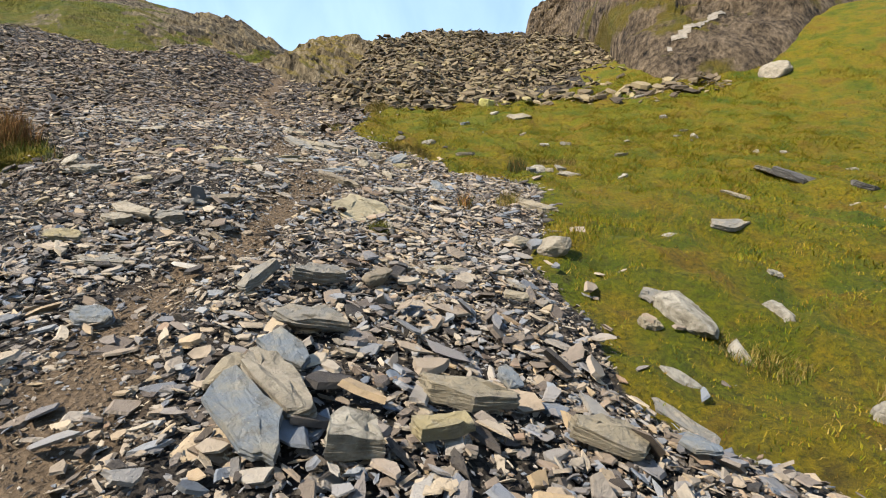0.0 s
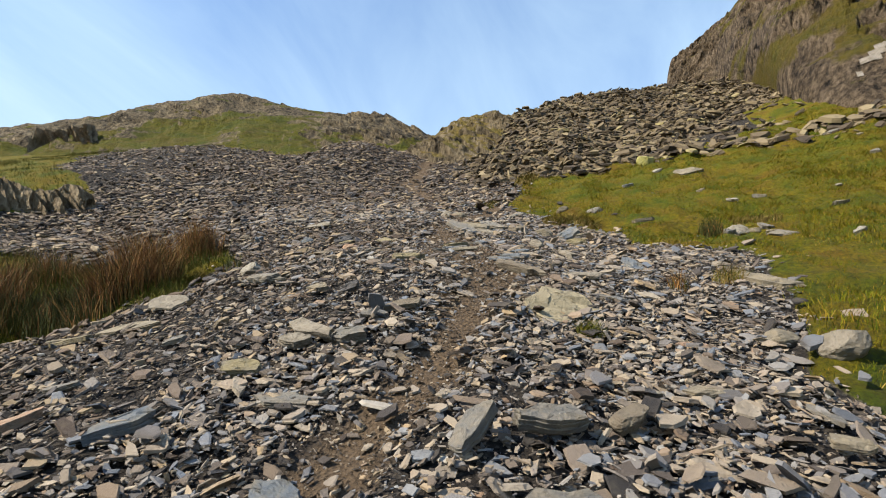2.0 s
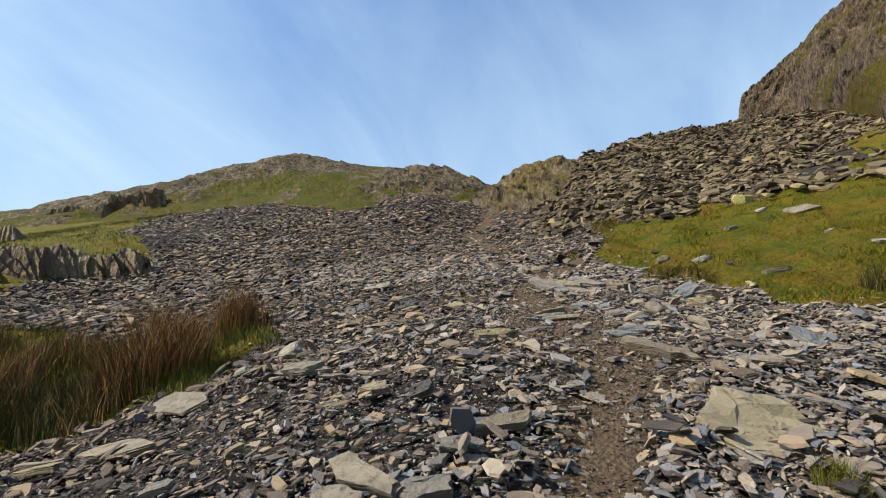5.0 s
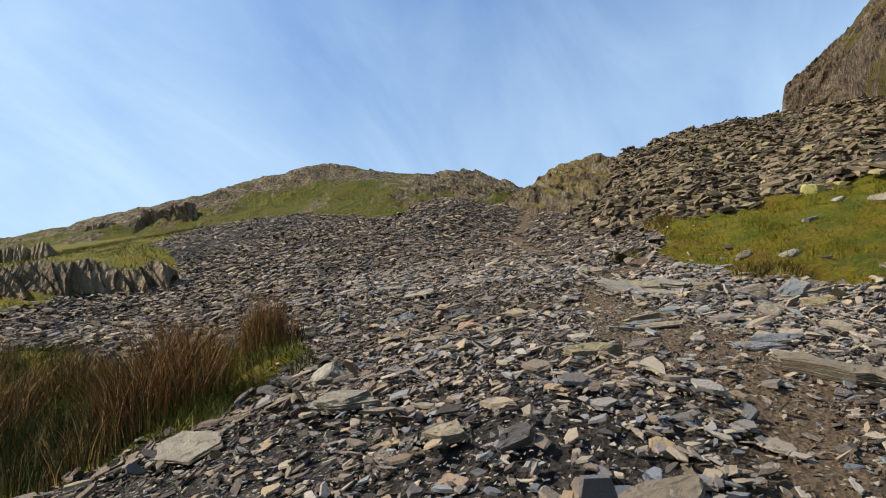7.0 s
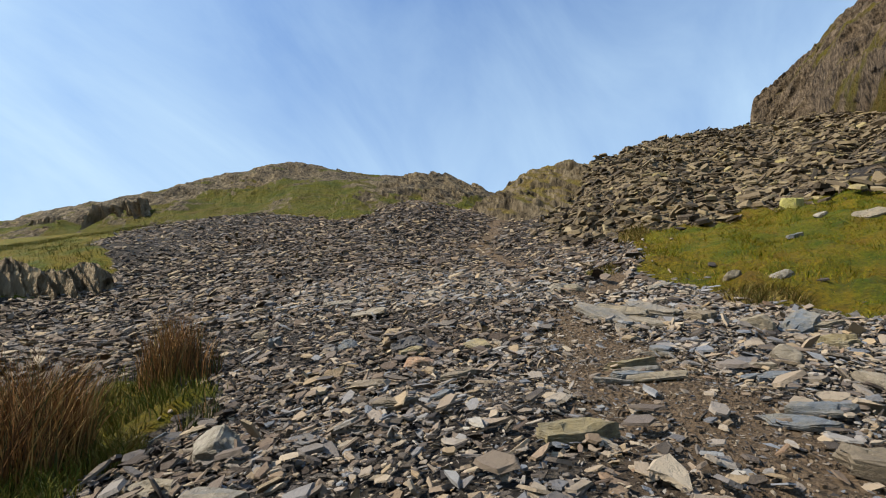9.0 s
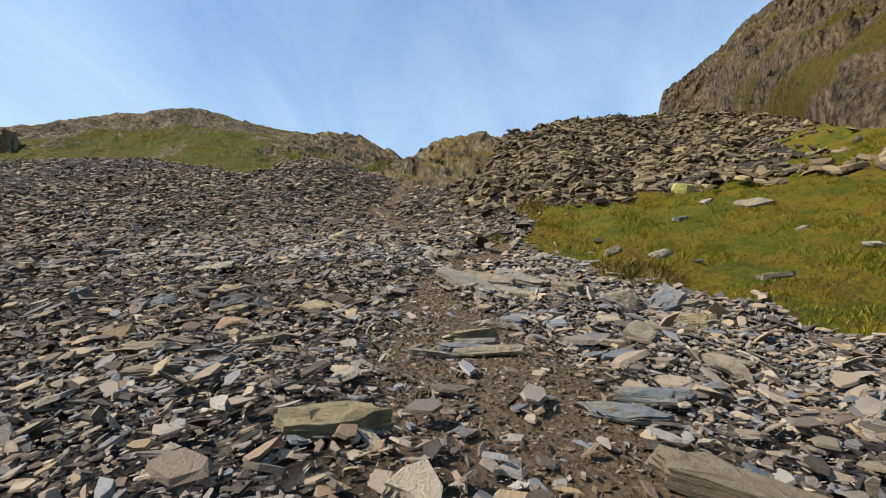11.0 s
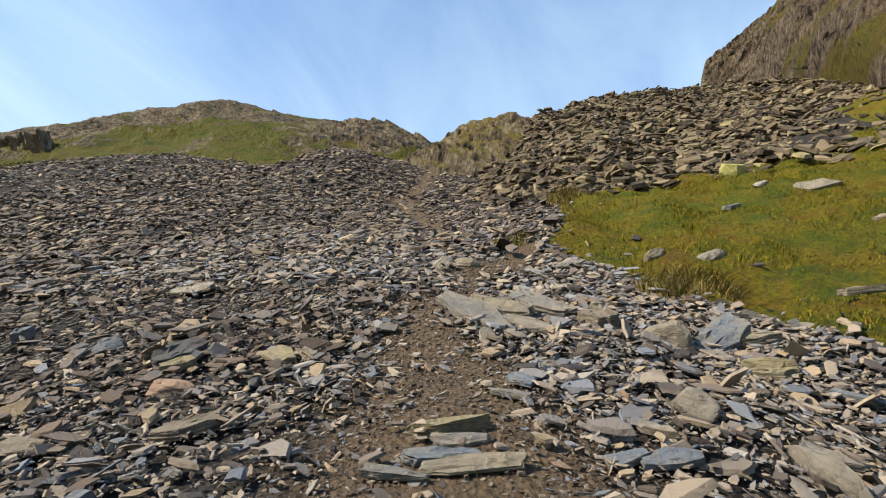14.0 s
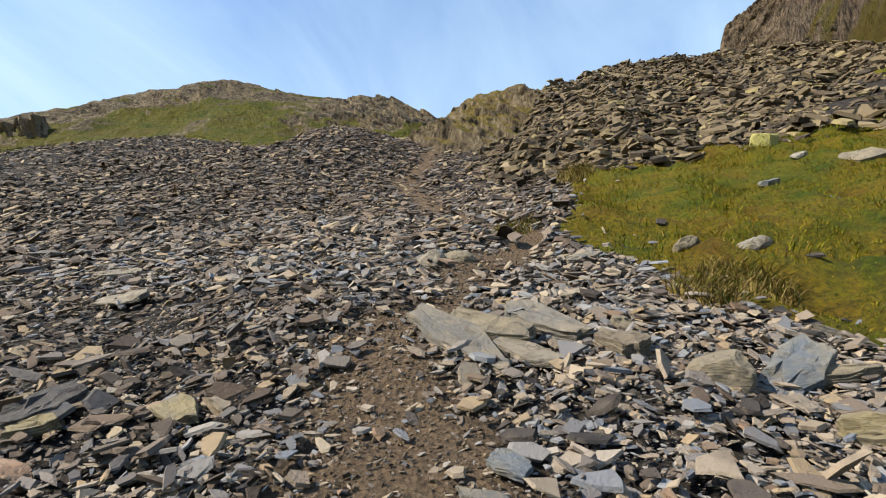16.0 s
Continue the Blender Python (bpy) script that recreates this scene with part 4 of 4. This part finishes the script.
slab(-4.06, 7.90, 0.36, 0.18, 0.06, 22, 0.10, BROWN, "big brown slab on the scree")
slab(-3.74, 7.99, 0.22, 0.11, 0.04, 18, 0.20, BLUE, "dark blue slab on the scree")
slab(-3.67, 12.97, 0.47, 0.38, 0.16, 60, 0.10, PALE, "white squared stone by the path")
slab(-3.43, 13.31, 0.42, 0.29, 0.11, 24, 0.10, TAN, "tan squared stone by the path")
slab(-2.75, 10.75, 1.06, 0.42, 0.08, -37, 0.20, GREY, "long weathered slab of the path step")
slab(-4.68, 9.55, 0.31, 0.19, 0.06, 27, 0.10, OCHRE, "rough ochre stone on the scree")
slab(-6.70, 9.96, 0.22, 0.18, 0.10, 45, 0.10, BLUE, "dark blue block on the scree")
slab(-2.29, 10.75, 0.64, 0.23, 0.05, -36, 0.10, PALE, "pale slab below the path step")
slab(2.05, 20.95, 0.80, 0.66, 0.50, 37, 0.10, YELLOW, "big boulder yellow with lichen at the foot of the heap")
slab(-0.20, 14.10, 0.50, 0.30, 0.14, 26, 0.05, LICHEN, "grey boulder half hidden by grass")
slab(-0.94, 13.77, 0.36, 0.14, 0.15, 31, 0.40, TAN, "pale stone leaning in the grass")
slab(0.97, 17.34, 0.43, 0.26, 0.09, 32, 0.10, BLUE, "blue slab lying on the turf")
slab(1.56, 16.35, 0.42, 0.21, 0.06, -45, 0.00, BLUE, "flat blue slab lying on the turf")
slab(-2.02, 13.59, 0.51, 0.20, 0.10, 10, 0.05, GREY, "flat grey slab at the turf edge")
slab(-0.32, 11.67, 0.42, 0.13, 0.07, -8, 0.05, GREY, "long grey slab at the turf edge")
slab(-0.65, 10.99, 0.62, 0.15, 0.08, 7, 0.05, TAN, "long tan slab at the turf edge")
slab(13.43, 20.23, 1.50, 1.10, 0.6, 20, 0.10, PALE, "big white quartz boulder at the foot of the crag")

# small stones strewn over the turf
strew_gen = np.random.default_rng(23)
laid = 0
while laid < 30:
    sx, sy = strew_gen.uniform(1.6, 9.5), strew_gen.uniform(3.5, 20.5)
    if turf_at(np.float64(sx), np.float64(sy)) > 0.95:
        big = strew_gen.uniform(0.16, 0.42)
        kind_of = laid % 3
        slab(sx, sy, big, big * strew_gen.uniform(0.4, 0.7), big * strew_gen.uniform(0.12, 0.3), strew_gen.uniform(-60, 60), 0.08, (GREY, LICHEN, TAN)[kind_of],
             ("small grey slate slab lying in the turf", "small pale lichened stone lying in the turf", "small tan slate slab lying in the turf")[kind_of])
        laid += 1


# ---- outcrops ----
def outcrop(x0, y0, x1, y1, height, depth, label, z=None, seed=3):
    """A step of bare rock: a cleft, ribbed face rising from the slope, running back into turf."""
    nu, nv = 190, 40
    L = math.hypot(x1 - x0, y1 - y0)
    ax, ay = (x1 - x0) / L, (y1 - y0) / L
    ox, oy = ay, -ax
    f, v = np.meshgrid(np.linspace(0, 1, nu), np.linspace(0, 1, nv), indexing="ij")
    s = f * L
    end = np.clip(np.sin(math.pi * f) * 3.0, 0, 1) ** 0.5
    up = np.clip(v / 0.55, 0, 1)
    lean = s + 0.75 * up * height
    q = lean * 0.95 + 1.0 * vnoise(lean * 0.7, up * 0.6, seed + 7)
    fine_q = lean * 2.9 + 0.9 * vnoise(lean * 1.7, up, seed + 8)
    rib = 1.1 * (q - np.floor(q)) + 0.35 * (fine_q - np.floor(fine_q)) + 0.12 * fbm(s * 6, up * 5, 3, seed)
    blocky = np.round(vnoise(lean * 1.6, s * 0, seed + 3) * 2) / 2
    h = height * end * (1 + 0.10 * blocky + 0.08 * fbm(s * 3, s * 0 + 4, 3, seed + 4))
    out_by = 0.38 * height * (rib - 0.6) * end * np.clip(1.15 - 0.5 * up, 0, 1) - 0.25 * height * up
    back_by = np.clip((v - 0.55) / 0.45, 0, 1) * depth
    x = x0 + ax * s + ox * (out_by - back_by)
    y = y0 + ay * s + oy * (out_by - back_by)
    base = level(x0 + ax * s, y0 + ay * s) if z is None else np.full_like(s, z)
    behind = level(x, y) if z is None else base + 0.45 * back_by
    top = base - 0.3 + (h + 0.3) * up
    w = np.clip((v - 0.55) / 0.45, 0, 1) ** 0.8
    zz = top * (1 - w) + (behind - 0.25) * w + 0.05 * fbm(x * 4, y * 4, 3, seed) * (v > 0.5)
    bare = np.where(v < 0.6, 0.95, 0.25)
    ob = new("rock_outcrop", grid_mesh("rock_outcrop", np.stack([x, y, zz], -1), M_ROCK, [("rock", bare)]))
    ob.data.polygons.foreach_set("use_smooth", np.zeros(len(ob.data.polygons), bool))
    return tagged(ob, label, "rock outcrop")


def vein(line, width, label):
    """A ragged band of white quartz on the crag's face."""
    L = curve_through(line, 60)
    P = crag_P
    near = np.full(P.shape[:2], 9.0)
    for p in L:
        near = np.minimum(near, np.linalg.norm((P - p) * np.array([1, 0.35, 1]), axis=-1))
    near = near + width * 0.9 * fbm(P[..., 0] * 2.1, P[..., 2] * 2.1, 3, 91)
    idx = np.argwhere(near[:-1, :-1] < width)
    e1, e2 = np.gradient(P, axis=0), np.gradient(P, axis=1)
    nrm = np.cross(e1, e2)
    nrm /= np.linalg.norm(nrm, axis=-1, keepdims=True)
    nrm[nrm[..., 1] > 0] *= -1
    proud = P + nrm * (0.03 + 0.12 * np.clip(width - near, 0, 1))[..., None]
    flat = np.arange(P.shape[0] * P.shape[1]).reshape(P.shape[:2])
    quads = np.stack([flat[idx[:, 0], idx[:, 1]], flat[idx[:, 0] + 1, idx[:, 1]], flat[idx[:, 0] + 1, idx[:, 1] + 1], flat[idx[:, 0], idx[:, 1] + 1]], -1)
    used, inv = np.unique(quads.ravel(), return_inverse=True)
    me = raw_mesh("quartz_vein", proud.reshape(-1, 3)[used], inv.ravel(), np.full(len(quads), 4), QUARTZ, True)
    return tagged(new("quartz_vein", me), label, "quartz vein")


QUARTZ = tone_stone("white_quartz", (0.22, 0.20, 0.175), (0.13, 0.105, 0.08), 0.8, 3.0)
vein([(10.70, 23.20, 15.2), (11.30, 22.95, 15.85), (12.35, 23.60, 16.6), (13.70, 24.60, 17.75)], 0.22, "ragged band of white quartz across the brown crag")
outcrop(-21.2, 11.6, -17.2, 15.8, 1.15, 1.9, "low step of upright brown rock capped with turf", seed=3)
outcrop(-39.6, 29.2, -34.2, 29.8, 2.5, 4.0, "blunt grey rock outcrop below the hill", 20.7, 4)
outcrop(-34.8, 17.6, -30.2, 18.7, 0.9, 2.0, "low broken rock step in the turf", seed=5)
outcrop(-48.0, 30.5, -42.5, 31.2, 1.2, 3.0, "line of grey rocks on the skyline slope", 22.7, 6)


# ---- grass and rushes ----
def blades_mesh(name, P, N, height, width, bend, mat, gen, down=0.4, segs=3):
    """Curved blades growing from places P."""
    n = len(P)
    a = gen.uniform(0, 6.28, n)
    side = np.stack([np.cos(a), np.sin(a), np.zeros(n)], -1)
    b = gen.uniform(0, 6.28, n)
    out_ = np.stack([np.cos(b), np.sin(b) - down, np.zeros(n)], -1) * (bend * gen.uniform(0.3, 1.3, n))[:, None]
    up = 0.65 * np.array([0, 0, 1.0]) + 0.35 * N
    rows_ = []
    for s in range(segs + 1):
        f = s / segs
        c = P + up * (height * (f - 0.35 * bend * f * f))[:, None] + out_ * (height * f * f)[:, None]
        w = (width * (1 - f) ** 0.7)[:, None]
        if s < segs:
            rows_ += [c - side * w, c + side * w]
        else:
            rows_ += [c]
    V = np.stack(rows_, 1)
    m = V.shape[1]
    lo, sz = [], []
    for s in range(segs - 1):
        lo += [2 * s, 2 * s + 1, 2 * s + 3, 2 * s + 2]
        sz.append(4)
    lo += [2 * segs - 2, 2 * segs - 1, 2 * segs]
    sz.append(3)
    Lp = (np.array(lo)[None] + (np.arange(n) * m)[:, None]).ravel()
    return raw_mesh(name, V.reshape(-1, 3), Lp, np.tile(sz, n), mat)


def sward(name, count, box, keep, h, w, bend, mat, label):
    x, y = strew(count, *box, keep)
    P, N = on_land(x, y)
    n = len(x)
    tall = np.clip(0.75 + 0.7 * fbm(x * 1.3, y * 1.3, 3, 71), 0.35, 1.7)
    ob = new(name, blades_mesh(name, P - N * 0.01, N, rng.uniform(*h, n) * tall, rng.uniform(*w, n), np.full(n, bend), mat, rng, 0.5, 2))
    return tagged(ob, label, "grass", kind="stuff")


near_turf = lambda x, y: turf_at(x, y) ** 2 * np.exp(-np.hypot(x - 1.0, y - 4) / 7.0) * np.clip(0.65 + 0.8 * fbm(x * 1.7, y * 1.7, 3, 72), 0.1, 1)
sward("grass", 200000, (0.6, 12, 1.2, 15), near_turf, (0.05, 0.15), (0.002, 0.005), 0.95, M_BLADE, "short yellow-green moorland grass on the bank")
sward("grass", 130000, (-3, 12.5, 9.5, 24), lambda x, y: turf_at(x, y) ** 2 * (x > -2.8) * np.clip(0.75 + 0.6 * fbm(x * 0.9, y * 0.9, 3, 73), 0.4, 1), (0.05, 0.15), (0.004, 0.008), 1.0, M_BLADE,
      "rough yellow-green grass below the spoil heap")
far_turf = lambda x, y: turf_at(x, y) ** 2 * np.clip((x - 3.5) / 3.0, 0, 1) * np.clip(0.5 + 0.9 * fbm(x * 1.1, y * 1.1, 3, 74), 0.12, 1)
sward("grass", 115000, (3.5, 17, 4, 23), far_turf, (0.05, 0.13), (0.005, 0.011), 1.1, M_BLADE, "rough moorland grass with brown patches up the bank")
sward("grass", 60000, (-14, -5.6, 3, 10), lambda x, y: turf_at(x, y) ** 2, (0.10, 0.32), (0.003, 0.008), 0.6, M_LUSH, "lush green grass round the rushes")
sward("grass", 45000, (-34, -17, 8, 30), lambda x, y: turf_at(x, y) ** 2, (0.08, 0.18), (0.008, 0.014), 0.7, M_LUSH, "green turf beside the rock step")


def clump(name, x, y, radius, height, brown, green, bend, label, category, width=0.005, down=0.1):
    """A clump of rush or grass: stems fanning from one root."""
    g = np.random.default_rng(int(abs(x * 77 + y * 191) * 10))
    root = new(name, None)
    tagged(root, label, category, "clumps on the hillside")
    for kind, count, mat in (("dead_growth", brown, M_RUSH if name == "rush_clump" else M_STRAW), ("green_growth", green, M_RUSHGREEN if name == "rush_clump" else M_LUSH)):
        if not count:
            continue
        r, a = radius * np.sqrt(g.uniform(0, 1, count)), g.uniform(0, 6.28, count)
        px_, py_ = x + r * np.cos(a), y + r * np.sin(a)
        P, N = on_land(px_, py_)
        hh = height * g.uniform(0.38, 1.1, count) * (1 - 0.35 * (r / radius) ** 2)
        me = blades_mesh(kind, P, N, hh, g.uniform(0.6, 1.3, count) * width, np.full(count, bend), mat, g, down)
        tagged(part(kind, me, root), kind="stuff")
    return root


clump("rush_clump", -6.75, 7.15, 0.55, 1.35, 2600, 500, 0.42, "tall rust-brown rush clump at the scree edge", "rush clump")
clump("rush_clump", -7.70, 7.55, 0.45, 0.62, 220, 380, 0.45, "brown and green rush clump", "rush clump")
clump("rush_clump", -7.40, 9.10, 0.30, 0.95, 800, 120, 0.25, "upright straw-brown rush clump among the stones", "rush clump")
clump("rush_clump", -6.95, 9.15, 0.16, 0.62, 120, 60, 0.3, "small brown rush tuft among the stones", "rush clump")
clump("rush_clump", -5.80, 7.95, 0.14, 0.40, 10, 120, 0.35, "small green rush tuft among the slabs", "rush clump")
clump("rush_clump", -9.00, 6.65, 0.60, 1.15, 900, 350, 0.4, "tall dark brown rush clump on the bank", "rush clump")
clump("rush_clump", -8.10, 6.95, 0.55, 0.55, 200, 750, 0.5, "olive rush clump on the bank", "rush clump")
clump("rush_clump", -10.20, 6.45, 0.7, 1.0, 700, 400, 0.3, "brown rush clump on the bank", "rush clump")
clump("rush_clump", -8.40, 5.95, 0.5, 0.6, 250, 500, 0.35, "olive rush clump on the bank", "rush clump")
clump("rush_clump", -11.40, 7.55, 0.7, 0.9, 600, 300, 0.3, "brown rush clump on the bank", "rush clump")
clump("rush_clump", -6.95, 6.75, 0.45, 0.70, 350, 600, 0.35, "dense dark brown rush clump at the end of the bank", "rush clump")
clump("rush_clump", -7.6, 6.9, 0.50, 0.6, 160, 800, 0.4, "brown and olive rush clump on the bank", "rush clump")
clump("rush_clump", -8.5, 6.5, 0.50, 0.6, 160, 800, 0.4, "brown and olive rush clump on the bank", "rush clump")
clump("rush_clump", -9.4, 7.9, 0.60, 0.9, 700, 400, 0.4, "withered rush clump at the back of the bank", "rush clump")
clump("grass_tussock", -6.15, 7.50, 0.22, 0.42, 160, 420, 1.0, "arching tussock of yellow-green grass", "grass tussock", 0.004)
clump("grass_tussock", -6.05, 6.85, 0.3, 0.32, 30, 420, 0.7, "lush green grass tuft at the scree edge", "grass tussock", 0.004)
clump("grass_tussock", -0.56, 5.77, 0.13, 0.20, 12, 420, 0.8, "small bright green tuft against a slab", "grass tussock", 0.0025)
clump("rush_clump", 0.46, 7.40, 0.12, 0.40, 90, 60, 0.45, "thin dark rush tuft at the turf edge", "rush clump", 0.004)
clump("grass_tussock", 1.15, 7.98, 0.2, 0.36, 160, 120, 0.8, "bleached grass tuft at the turf edge", "grass tussock", 0.004)
clump("rush_clump", 1.81, 11.55, 0.22, 0.48, 60, 420, 0.35, "dark green rush tuft in the turf", "rush clump", 0.006)
clump("grass_tussock", -1.03, 12.28, 0.30, 0.38, 420, 260, 1.0, "shaggy straw-coloured tussock at the turf edge", "grass tussock", 0.006)
clump("grass_tussock", -0.55, 12.96, 0.40, 0.36, 420, 260, 1.0, "shaggy brown tussock in the turf", "grass tussock", 0.006)
clump("grass_tussock", -2.34, 20.21, 0.45, 0.55, 420, 200, 0.8, "dry straw tussock at the foot of the heap", "grass tussock", 0.01)
clump("grass_tussock", -2.98, 15.05, 0.35, 0.25, 200, 260, 0.9, "low grass tuft among the stones", "grass tussock", 0.006)
clump("grass_tussock", -1.21, 10.84, 0.09, 0.12, 10, 220, 0.8, "bright green moss tuft under a boulder", "grass tussock", 0.003)
clump("grass_tussock", 2.96, 12.81, 0.5, 0.28, 420, 120, 1.0, "brown withered tussock in the turf", "grass tussock", 0.008)
clump("grass_tussock", 2.70, 4.30, 0.35, 0.22, 160, 420, 1.0, "pale green tussock in the turf", "grass tussock", 0.004)
clump("grass_tussock", 3.50, 3.60, 0.4, 0.25, 260, 420, 1.0, "pale green tussock in the turf", "grass tussock", 0.004)
